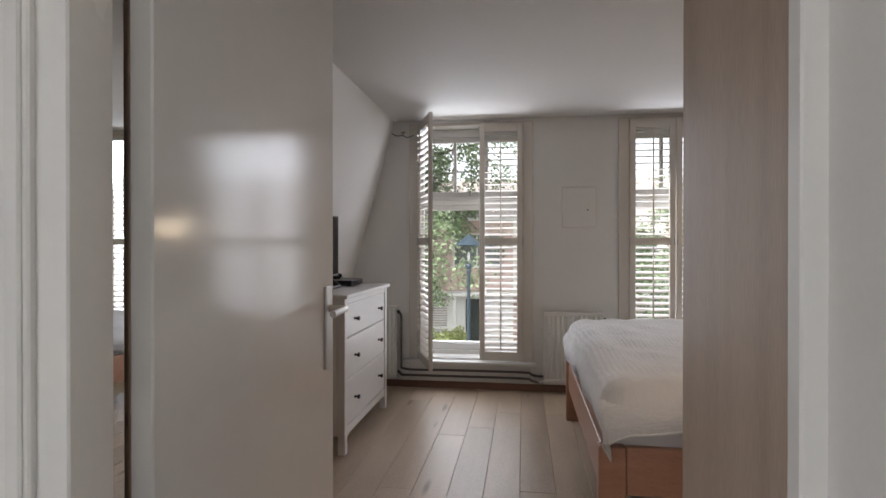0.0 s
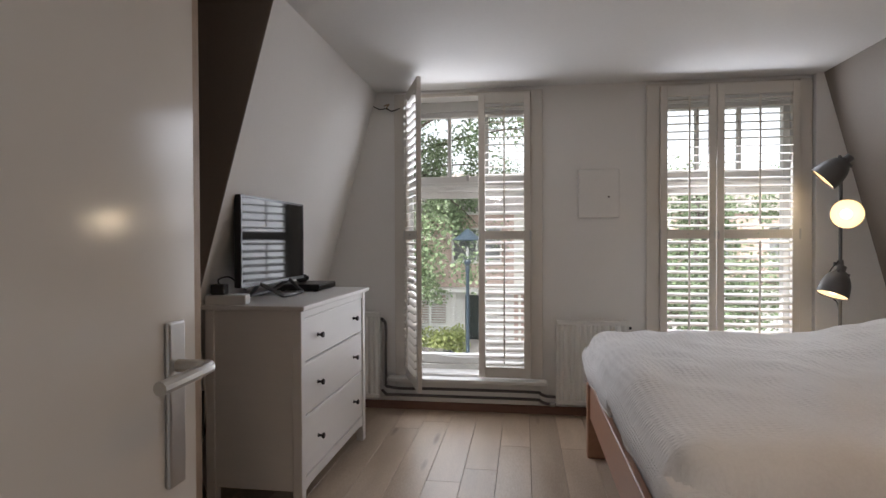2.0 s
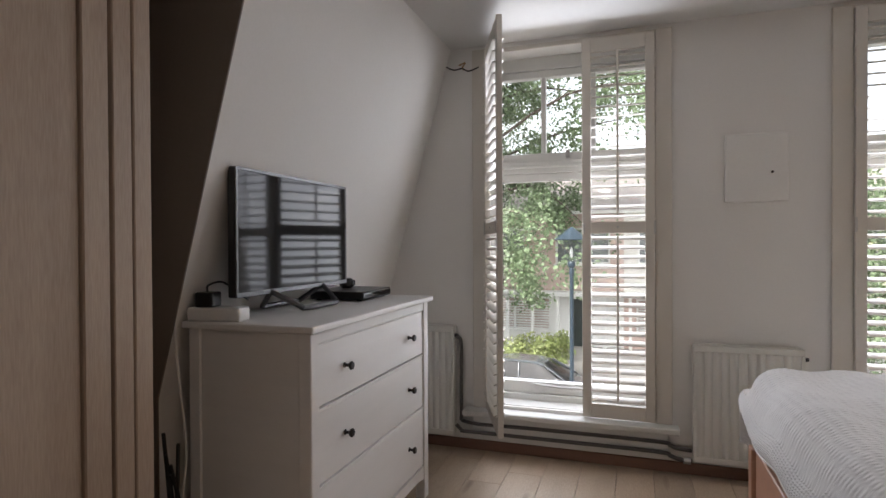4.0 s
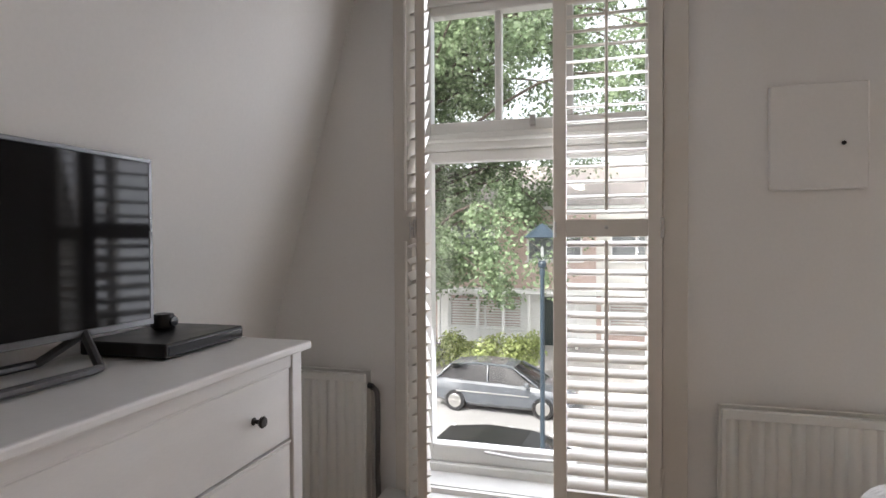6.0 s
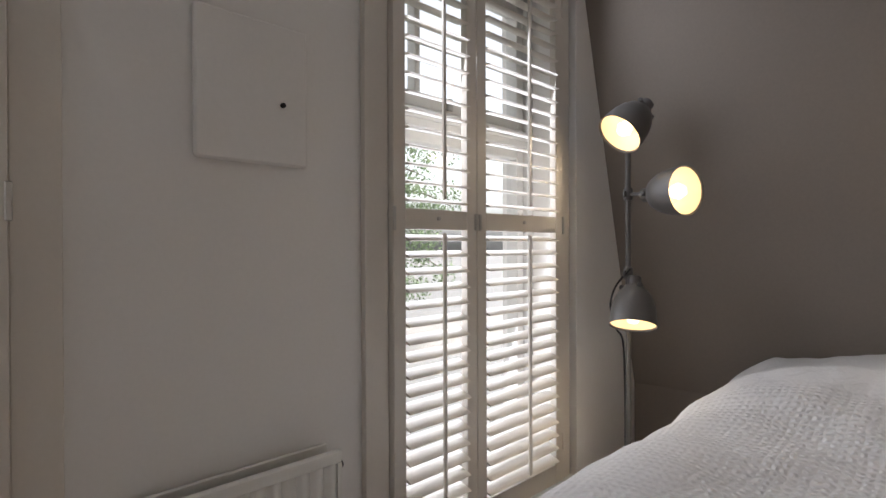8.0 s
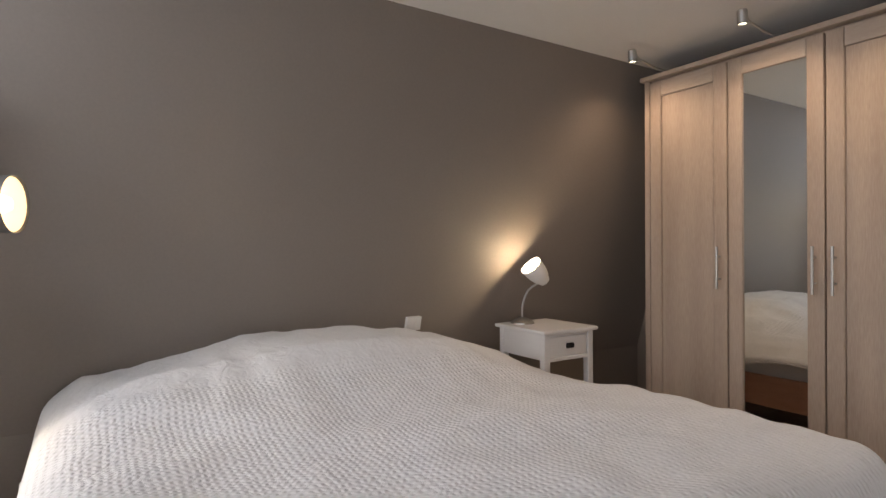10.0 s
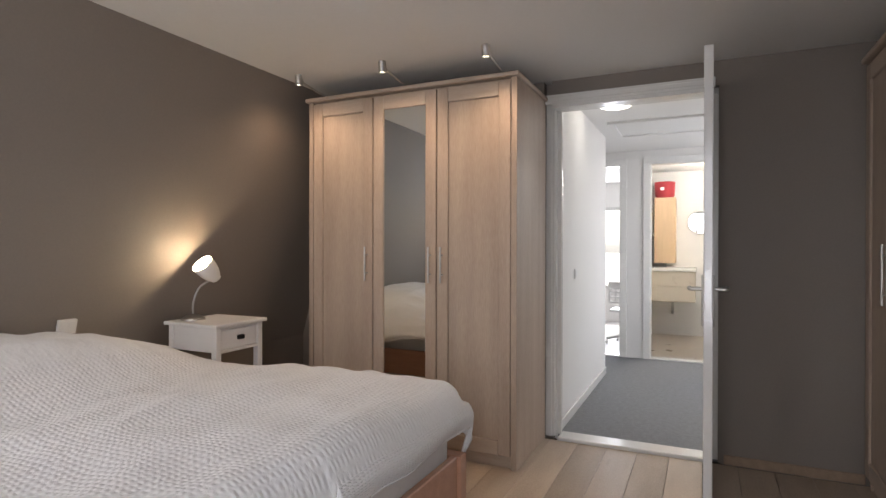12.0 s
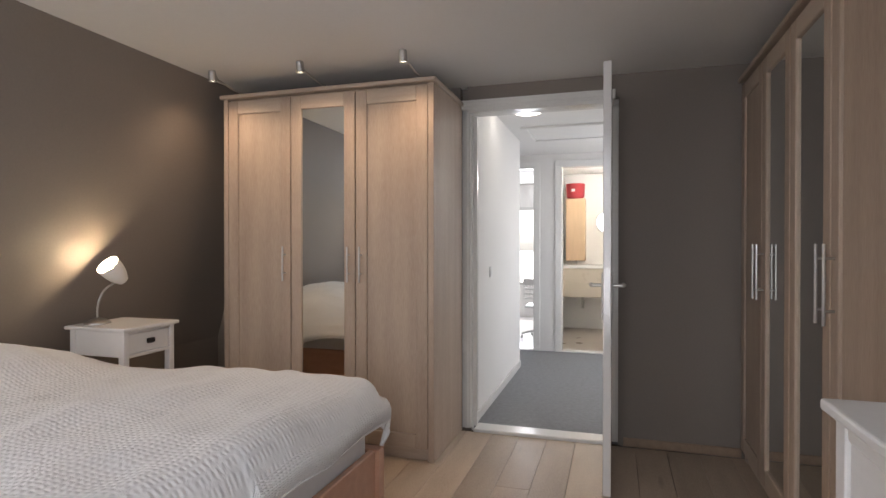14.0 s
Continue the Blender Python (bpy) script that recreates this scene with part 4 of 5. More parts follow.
# ---- chest of drawers ----
def chest():
    c = thing("chest_of_drawers", pose(-0.07, 3.596, 0), "white-stained pine chest with three drawers and dark knobs", "chest of drawers")
    L, D, H = 1.075, 0.50, 0.96
    part("top", box(bmesh.new(), -D, 0.0, H - 0.024, 0.0, L, H, 0.006, 2), LACQ, c)
    x0, x1, y0, y1 = -D + 0.01, -0.022, 0.022, L - 0.022
    for a, b in ((x1 - 0.045, y0), (x1 - 0.045, y1 - 0.05), (x0, y0), (x0, y1 - 0.05)):
        part("leg", box(bmesh.new(), a, b, 0.0, a + 0.045, b + 0.05, H - 0.024, 0.003), LACQ, c)
    for b in (y0 + 0.006, y1 - 0.024):
        part("side_panel", box(bmesh.new(), x0 + 0.045, b, 0.11, x1 - 0.045, b + 0.018, H - 0.024, 0.002), LACQ, c)
    part("back", boxes((x0 + 0.002, y0 + 0.05, 0.11, x0 + 0.01, y1 - 0.05, H - 0.03)), LACQ, c)
    part("rail", boxes((x1 - 0.03, y0 + 0.05, H - 0.062, x1 - 0.004, y1 - 0.05, H - 0.0245), bev=0.002), LACQ, c)
    # curved apron between the front legs
    bm = bmesh.new()
    n = 14
    rows = []
    for i in range(n + 1):
        y = y0 + 0.05 + (y1 - y0 - 0.10) * i / n
        e = min(i, n - i) / n
        z = 0.095 + 0.012 * min(1, e / 0.08)
        rows.append([bm.verts.new(v) for v in ((x1 - 0.028, y, 0.155), (x1 - 0.006, y, 0.155), (x1 - 0.006, y, z), (x1 - 0.028, y, z))])
    for a, b in zip(rows, rows[1:]):
        for k in range(4):
            bm.faces.new((a[k], a[(k + 1) % 4], b[(k + 1) % 4], b[k]))
    bm.faces.new(rows[0])
    bm.faces.new(rows[-1][::-1])
    bmesh.ops.recalc_face_normals(bm, faces=bm.faces)
    part("apron", bm, LACQ, c)
    zs = [(0.158, 0.432), (0.440, 0.682), (0.690, 0.896)]
    for a, b in zs:
        d = part("drawer", box(bmesh.new(), x1 - 0.026, y0 + 0.053, a + 0.003, x1 - 0.008, y1 - 0.053, b - 0.003, 0.003), LACQ, c)
        zk = (a + b) / 2 + 0.001
        part("rail", boxes((x1 - 0.027, y0 + 0.05, b - 0.002, x1 - 0.006, y1 - 0.05, b + 0.006), bev=0.001), LACQ, c)
        for y in (y0 + 0.225, y1 - 0.225):
            k = lathe(bmesh.new(), [(0.0, 0.034), (0.012, 0.033), (0.0155, 0.028), (0.013, 0.022), (0.006, 0.017), (0.0055, 0.006), (0.010, 0.002), (0.010, 0.0)], 14, pose(x1 - 0.008, y, zk, 0, 90, 0))
            part("knob", k, KNOB, d, "dark turned knob", True)


chest()

# ---- television and what stands round it ----
DKSTEEL = material("dark_steel", (0.16, 0.16, 0.165), 0.3, metal=0.9, scale=10, bump=0.02)
tv = thing("television", pose(-0.41, 4.043, 0.965, 0, 0, 0.3), "flat black television on a low dark steel stand", "television")
part("screen", boxes((0.0035, -0.368, 0.085, 0.0055, 0.368, 0.497)), SCREEN, tv, "glossy dark screen")
part("bezel", boxes((-0.03, -0.38, 0.068, 0.003, 0.38, 0.508), (-0.052, -0.24, 0.10, -0.03, 0.24, 0.36), bev=0.004), BLACK, tv)
part("frame", boxes((0.003, -0.38, 0.068, 0.007, 0.38, 0.084), (0.003, -0.38, 0.498, 0.007, 0.38, 0.508), (0.003, -0.38, 0.084, 0.007, -0.369, 0.498), (0.003, 0.369, 0.084, 0.007, 0.38, 0.498), bev=0.001), DKSTEEL, tv, "dark brushed frame")
for x, z in ((0.105, 0.0105), (-0.085, 0.0105)):
    part("foot", tube(bmesh.new(), [(0.0, -0.185, 0.076), (x * 0.95, -0.125, z), (x, -0.10, z), (x, 0.10, z), (x * 0.95, 0.125, z), (0.0, 0.175, 0.076)], 0.0105, 8), DKSTEEL, tv, "dark steel stand", True)
box1 = thing("media_player", pose(-0.405, 4.50, 0.96, 0, 0, 2), "flat black disc player on the chest", "media player")
part("case", box(bmesh.new(), -0.13, -0.19, 0.006, 0.13, 0.13, 0.042, 0.004), BLACK, box1)
part("front", boxes((0.130, -0.18, 0.012, 0.132, 0.12, 0.034)), SCREEN, box1, "glossy front strip")
for a, b in ((-0.1, -0.16), (-0.1, 0.1), (0.1, -0.16), (0.1, 0.1)):
    part("foot", cone(bmesh.new(), (a, b, 0.0), (a, b, 0.006), 0.012, 0.012, 10), BLACK, box1)
wc = thing("webcam", pose(-0.45, 4.505, 1.002), "small round black camera on the player", "webcam")
part("body", lathe(bmesh.new(), [(0, 0), (0.026, 0.002), (0.034, 0.012), (0.034, 0.030), (0.026, 0.046), (0, 0.05)], 18), BLACK, wc, "", True)
part("lens", lathe(bmesh.new(), [(0.014, 0.0), (0.014, 0.006), (0.0, 0.007)], 14, pose(0.033, 0, 0.026, 0, 90, 0)), SCREEN, wc, "glossy lens", True)
strip = thing("power_strip", pose(-0.46, 3.645, 0.96, 0, 0, 8), "white multi-socket block on the chest", "power strip")
part("case", box(bmesh.new(), -0.095, -0.033, 0.0, 0.095, 0.033, 0.045, 0.006, 2), PLASTIC, strip)
part("plug", box(bmesh.new(), -0.07, -0.028, 0.0455, -0.005, 0.028, 0.095, 0.006, 2), BLACK, strip, "black plug adapter")
part("cable", tube(bmesh.new(), smooth_path([(-0.04, 0, 0.094), (-0.05, 0.02, 0.115), (-0.01, 0.04, 0.125), (0.03, 0.06, 0.09), (0.05, 0.10, 0.06)]), 0.004, 6), BLACK, strip, "black lead", True)
part("cable", tube(bmesh.new(), smooth_path([(-0.09, 0, 0.022), (-0.115, -0.02, 0.02), (-0.12, -0.055, -0.03), (-0.105, -0.058, -0.20), (-0.085, -0.055, -0.42), (-0.105, -0.058, -0.62), (-0.12, -0.07, -0.82), (-0.17, -0.08, -0.93), (-0.24, -0.09, -0.953)]), 0.0045, 6), PLASTIC, strip, "hanging white flex", True)
bag = thing("cable_bundle", pose(-0.53, 3.50, 0.0), "dark bundle of cables beside the chest", "cable bundle")
bm = bmesh.new()
rnd = random.Random(4)
for k in range(5):
    tube(bm, smooth_path([(rnd.uniform(-0.03, 0.03), rnd.uniform(-0.02, 0.02), z) for z in (0.005, 0.12, 0.26, 0.40, 0.50 + 0.03 * k)]), 0.006, 6)
part("lead", bm, BLACK, bag, "", True)


# ---- radiators and pipes ----
def radiator(x0, x1, z0, z1, label):
    r = thing("radiator", pose(x0, 5.215, z0), label, "radiator", "panel radiators")
    W, H = x1 - x0, z1 - z0
    bm = bmesh.new()
    n = max(6, round(W / 0.042)) * 8
    prof = []
    for i in range(n + 1):
        x = 0.012 + (W - 0.024) * i / n
        prof.append((x, 0.005 - 0.010 * (0.5 - 0.5 * math.cos(2 * math.pi * i / 8)) ** 0.6))
    for zz in ((0.03, H - 0.03),):
        lo = [bm.verts.new((x, y, zz[0])) for x, y in prof]
        hi = [bm.verts.new((x, y, zz[1])) for x, y in prof]
        for i in range(n):
            bm.faces.new((lo[i], lo[i + 1], hi[i + 1], hi[i]))
    box(bm, 0, -0.004, 0, W, 0.016, 0.032, 0.003)
    box(bm, 0, -0.004, H - 0.032, W, 0.016, H, 0.003)
    box(bm, 0, -0.003, 0.032, 0.013, 0.016, H - 0.032)
    box(bm, W - 0.013, -0.003, 0.032, W, 0.016, H - 0.032)
    part("panel", bm, RAD, r, "", True)
    part("fins", boxes(*[(0.02 + k * 0.03, 0.017, 0.04, 0.0215 + k * 0.03, 0.061, H - 0.06) for k in range(int((W - 0.04) / 0.03))]), RAD, r, "sheet fins between the panels")
    part("back_panel", boxes((0.0, 0.062, 0.0, W, 0.074, H), bev=0.002), RAD, r)
    for x in (0.08, W - 0.08):
        part("bracket", boxes((x - 0.012, 0.074, 0.05, x + 0.012, 0.0845, H - 0.05)), RAD, r)
    part("valve", cone(bmesh.new(), (W + 0.002, 0.03, H - 0.05), (W + 0.022, 0.03, H - 0.05), 0.012, 0.009, 12), BLACK, r, "dark bleed valve")
    return r


radiator(1.135, 1.625, 0.095, 0.69, "white ribbed panel radiator between the windows")
radiator(-0.64, -0.145, 0.095, 0.725, "white panel radiator beside the chest")
for k, (za, y) in enumerate(((0.165, 5.262), (0.115, 5.252))):
    p = thing("heating_pipe", pose(0, 0, 0), "dark grey heating pipe along the window wall", "pipe", "heating pipes")
    pts = [(-0.14, y, 0.66 if k == 0 else 0.15), (-0.125, y, 0.66 if k == 0 else 0.135), (-0.11, y, 0.60 if k == 0 else 0.12), (-0.11, y, 0.24 if k == 0 else za), (-0.07, y, za), (0.3, y, za), (0.95, y, za), (1.02, y, za - 0.012), (1.06, y, za - 0.025), (1.13, y, za - 0.03)]
    part("run", tube(bmesh.new(), smooth_path(pts, 4), 0.0105, 8), PIPE, p, "", True)
part("valve", cone(bmesh.new(), (1.09, 5.252, 0.085), (1.125, 5.252, 0.085), 0.018, 0.018, 12), CHROME, p, "brass-coloured valve")

# access panel on the wall, wires, socket
ap = thing("access_panel", pose(1.287, YW, 1.412), "white access hatch flush in the wall", "wall hatch")
part("panel", box(bmesh.new(), 0.0, -0.018, 0.0, 0.285, 0.0, 0.345, 0.005), WALL, ap)
part("knob", lathe(bmesh.new(), [(0.0, 0.013), (0.006, 0.011), (0.007, 0.005), (0.004, 0.0)], 12, pose(0.212, -0.018, 0.147, 90, 0, 0)), KNOB, ap, "small dark knob", True)
wi = thing("loose_wires", pose(-0.10, YW, 2.235), "loose bare wire ends hanging from the wall", "wires")
part("wire", tube(bmesh.new(), smooth_path([(-0.10, -0.02, 0.02), (-0.05, -0.03, -0.005), (0.0, -0.025, 0.0), (0.04, -0.03, -0.02), (0.10, -0.02, 0.0)]), 0.004, 6), KNOB, wi, "", True)
part("wire", tube(bmesh.new(), smooth_path([(0, 0, 0.0), (0, -0.02, 0.01), (0.02, -0.03, 0.03), (-0.02, -0.025, 0.02)]), 0.0045, 6), material("copper_wire", (0.45, 0.30, 0.16), 0.4, metal=0.8, scale=20, bump=0.0), wi, "copper wire end", True)
so = thing("wall_socket", pose(3.272, 3.14, 0.868, 0, -15.0, 0), "white double wall switch above the bed", "switch")
part("plate", box(bmesh.new(), -0.022, -0.045, -0.038, 0.0, 0.045, 0.038, 0.005, 2), PLASTIC, so)
part("rocker", boxes((-0.026, -0.036, -0.030, -0.0225, -0.002, 0.030), (-0.026, 0.002, -0.030, -0.0225, 0.036, 0.030), bev=0.002), PLASTIC, so)

# ---- bed ----
bed = thing("bed", pose(1.265, 2.76, 0), "antique pine double bed frame with broad legs", "bed")
BL, BW = 2.06, 1.79
for x in (0.0, BL - 0.11):
    for y in (0.0, BW - 0.06):
        part("leg", box(bmesh.new(), x, y, 0.0, x + 0.11, y + 0.06, 0.43, 0.006, 2), PINE, bed)
part("rail", box(bmesh.new(), 0.112, 0.012, 0.23, BL - 0.112, 0.04, 0.43, 0.004), PINE, bed)
part("rail", box(bmesh.new(), 0.112, BW - 0.04, 0.23, BL - 0.112, BW - 0.012, 0.43, 0.004), PINE, bed)
part("footboard", box(bmesh.new(), 0.015, 0.061, 0.23, 0.045, BW - 0.061, 0.43, 0.004), PINE, bed)
part("headboard", box(bmesh.new(), BL - 0.04, 0.061, 0.23, BL - 0.012, BW - 0.061, 0.50, 0.004), PINE, bed)
part("slat_base", boxes((0.05, 0.042, 0.33, BL - 0.05, BW - 0.042, 0.36)), PINE, bed)
mt = thing("mattress", pose(1.265, 2.76, 0.361), "white mattress with a fitted sheet", "mattress")
part("core", box(bmesh.new(), 0.05, 0.045, 0.0, BL - 0.045, BW - 0.045, 0.255, 0.05, 4), SHEET, mt, "", True)


def duvet():
    ob = thing("duvet", pose(1.265, 2.76, 0.62), "rumpled white seersucker duvet spread over the bed", "duvet")
    bm = bmesh.new()
    uvl = bm.loops.layers.uv.new("UVMap")
    NX, NY = 150, 170
    over, r, r_far = 0.30, 0.13, 0.19
    Lx0, Lx1 = 0.012, BL - 0.02
    W = BW + 0.29
    grid = []
    for i in range(NX + 1):
        u = i / NX
        s = u * (Lx1 - Lx0 + over)         # runs from the hanging foot edge up and along the bed
        row = []
        for j in range(NY + 1):
            v = j / NY
            q = v * (W + 2 * over)
            # across the bed
            if q < over:
                y, dz = -0.08, -(over - q)
            elif q > over + W:
                y, dz = W - 0.08, -(q - over - W)
            else:
                y, dz = q - over - 0.08, 0.0
            if s < over:
                x, dx = Lx0, -(over - s)
            else:
                x, dx = Lx0 + s - over, 0.0
            head = min(1.0, max(0.0, (x - Lx0) / (Lx1 - Lx0) - 0.4) / 0.35)
            cx = max(0.0, 1 - (x - Lx0) / r) if dx == 0 else 1.0
            cy = max(0.0, 1 - (y + 0.08) / (r + 0.6 * head), 1 - (W - 0.08 - y) / r_far) if dz == 0 else 1.0
            top = 0.098 - (0.10 + 0.10 * head if y < BW / 2 else 0.135) * (1 - math.sqrt(max(0, 1 - min(1, math.hypot(cx, cy)) ** 2)))
            k = (x - Lx0) / (Lx1 - Lx0)
            hump = 0.165 * min(1.0, max(0, (k - 0.50) / 0.24)) ** 1.3 * (1 - max(0, (k - 0.93) / 0.07) * 0.35)
            mid = max(0.0, 1 - abs((y - BW / 2 - 0.05) / (W / 2)) ** 2.2)
            hump *= (0.12 + 0.88 * mid)
            p = Vector((x, y, 0))
            wr = 0.030 * noise.noise(p * 2.1 + Vector((3, 1, 0))) + 0.016 * noise.noise(Vector((x * 7, y * 4, 5)))
            wr += 0.012 * (0.5 - abs(noise.noise(Vector((x * 4.5 + y * 3, y * 3 - x * 2, 2)))))
            fx, fz = -dx / over, -dz / over
            wr += 0.016 * (0.3 - abs(noise.noise(Vector((x * 2 + 9, y * 7, 1))))) * min(1, max(0, k - 0.35) * 3)
            z = top + hump + wr
            near = q < over + W / 2
            at_foot = math.exp(-((x - Lx0) / 0.25) ** 2)
            hx = fx * (0.10 + 0.02 * noise.noise(Vector((y * 1.7, 0, 7))))
            hz = fz * ((0.065 + 0.03 * at_foot if near else 0.23) + 0.03 * noise.noise(Vector((x * 2.1, 4, 7))))
            z -= (hx ** 2.5 + hz ** 2.5) ** 0.4
            if near:                       # the loose corner falls over the bed's leg in a point
                z -= 0.09 * (fx * fz) ** 1.5 + 0.05 * fz * math.exp(-max(0.0, x - Lx0) / 0.10) * (1 - fx)
            loose = 0.02 * noise.noise(Vector((x * 3, y * 3, 2)))
            tuck = (cx * cy) ** 2
            belly = math.sin(math.pi * min(1.0, fx * 0.9 + 0.1)) if dx < 0 else 0.0
            px = x - fx * (0.010 + loose) - 0.025 * belly + 0.015 * tuck + 0.03 * fx * fz
            side = fz * (0.015 + loose) + (0.04 * fz if not near else 0.012 * math.sin(math.pi * fz)) - 0.015 * tuck - 0.04 * fx * fz
            py = y - side if near else y + side
            row.append((bm.verts.new((px, py, z)), (s, q)))
        grid.append(row)
    for i in range(NX):
        for j in range(NY):
            c = (grid[i][j], grid[i + 1][j], grid[i + 1][j + 1], grid[i][j + 1])
            f = bm.faces.new([a[0] for a in c])
            for lp, a in zip(f.loops, c):
                lp[uvl].uv = a[1]
    bmesh.ops.recalc_face_normals(bm, faces=bm.faces)
    edge = [grid[0][j][0].co.copy() for j in range(0, NY + 1, 2)]
    sides = [[grid[i][j][0].co.copy() for i in range(0, NX + 1, 2)] for j in (0, NY)]
    cover = part("cover", bm, DUVET, ob, "", True)
    for line in (edge, *sides):
        part("hem", tube(bmesh.new(), line, 0.005, 6), SHEET, ob, "stitched white hem", True)
    md = cover.modifiers.new("thickness", "SOLIDIFY")
    md.thickness, md.offset = 0.02, -1.0


duvet()

# ---- nightstand with lamp ----
ns = thing("nightstand", pose(2.80, 2.275, 0), "worn white wooden bedside table with one drawer", "nightstand")
part("top", box(bmesh.new(), -0.02, -0.02, 0.818, 0.39, 0.373, 0.838, 0.005, 2), LACQ, ns)
for a in (0.0, 0.335):
    for b in (0.0, 0.315):
        part("leg", box(bmesh.new(), a, b, 0.0, a + 0.038, b + 0.038, 0.818, 0.003), LACQ, ns)
part("apron", boxes((0.038, 0.003, 0.68, 0.335, 0.021, 0.818), (0.038, 0.332, 0.68, 0.335, 0.350, 0.818), (0.352, 0.038, 0.68, 0.37, 0.315, 0.818), bev=0.002), LACQ, ns)
part("rail", boxes((0.004, 0.038, 0.80, 0.03, 0.315, 0.818), (0.004, 0.038, 0.672, 0.03, 0.315, 0.69), bev=0.002), LACQ, ns)
dw = part("drawer", box(bmesh.new(), 0.008, 0.041, 0.692, 0.028, 0.312, 0.798, 0.003), LACQ, ns)
part("handle", boxes((-0.012, 0.150, 0.735, 0.0075, 0.200, 0.762), bev=0.005), KNOB, dw, "dark cup handle")


def shade(bm, m, r0, r1, h):
    """A lamp shade: opening of radius r1 at z = 0, cap at z = h."""
    lathe(bm, [(r1, 0.0), (r1, 0.006), (r1 * 0.985, h * 0.20), (r1 * 0.93, h * 0.45), (r1 * 0.82, h * 0.66), (r1 * 0.66, h * 0.83), (r0 * 1.05, h * 0.95), (r0, h), (0.0, h * 1.01)], 28, m)
    lathe(bm, [(r1, 0.0), (r1 - 0.003, 0.004), (r1 * 0.95, h * 0.20), (r1 * 0.89, h * 0.45), (r1 * 0.78, h * 0.66), (r0 * 1.05, h * 0.88), (0.0, h * 0.93)], 28, m)
    return bm


def facing(p, d):
    return Matrix.Translation(p) @ Vector(d).to_track_quat("-Z", "Y").to_matrix().to_4x4()


tl = thing("table_lamp", pose(3.10, 2.52, 0.838), "small lit lamp with a white cone shade and chrome neck", "table lamp")
part("base", lathe(bmesh.new(), [(0.0, 0.034), (0.018, 0.032), (0.045, 0.022), (0.066, 0.008), (0.068, 0.0), (0.0, 0.0)], 24), CHROME, tl, "domed chrome foot", True)
part("neck", tube(bmesh.new(), smooth_path([(0.0, 0, 0.03), (0.0, -0.002, 0.10), (-0.012, -0.03, 0.18), (-0.04, -0.075, 0.222), (-0.068, -0.097, 0.240)]), 0.006, 8), CHROME, tl, "bent chrome neck", True)
TLD = Vector((0.05, 0.72, 0.69)).normalized()
TLP = Vector((-0.066, -0.006, 0.328))
sh = part("shade", shade(bmesh.new(), facing(TLP, TLD), 0.030, 0.062, 0.135), ENAMEL, tl, "white cone shade", True)
part("bulb", lathe(bmesh.new(), [(0.0, -0.03), (0.02, -0.022), (0.028, 0.0), (0.02, 0.022), (0.012, 0.045), (0.0, 0.05)], 16, facing(TLP - TLD * 0.045, TLD)), BULBSOFT, sh, "glowing bulb", True)
tlw = Matrix.Translation((3.10, 2.52, 0.838))
lamp("table_lamp_light", tlw @ (TLP - TLD * 0.004), 2.2, (1.0, 0.78, 0.52), 0.012)

# ---- standing lamp with three shades ----
fl = thing("floor_lamp", pose(2.875, 5.045, 0), "grey enamel floor lamp with three lit shades", "floor lamp")
part("base", lathe(bmesh.new(), [(0.0, 0.032), (0.02, 0.030), (0.11, 0.022), (0.13, 0.010), (0.13, 0.0), (0.0, 0.0)], 28), LAMPGREY, fl, "round base", True)
part("pole", cone(bmesh.new(), (0, 0, 0.03), (0, 0, 1.70), 0.0105, 0.0105, 12), LAMPGREY, fl, "", True)
part("cable", tube(bmesh.new(), smooth_path([(-0.02, -0.02, 1.12), (-0.045, 0.03, 1.05), (-0.05, 0.05, 0.97), (-0.02, 0.04, 0.88), (0.005, 0.022, 0.80), (0.012, 0.02, 0.4), (0.03, 0.05, 0.03)]), 0.004, 6), BLACK, fl, "thin black flex", True)
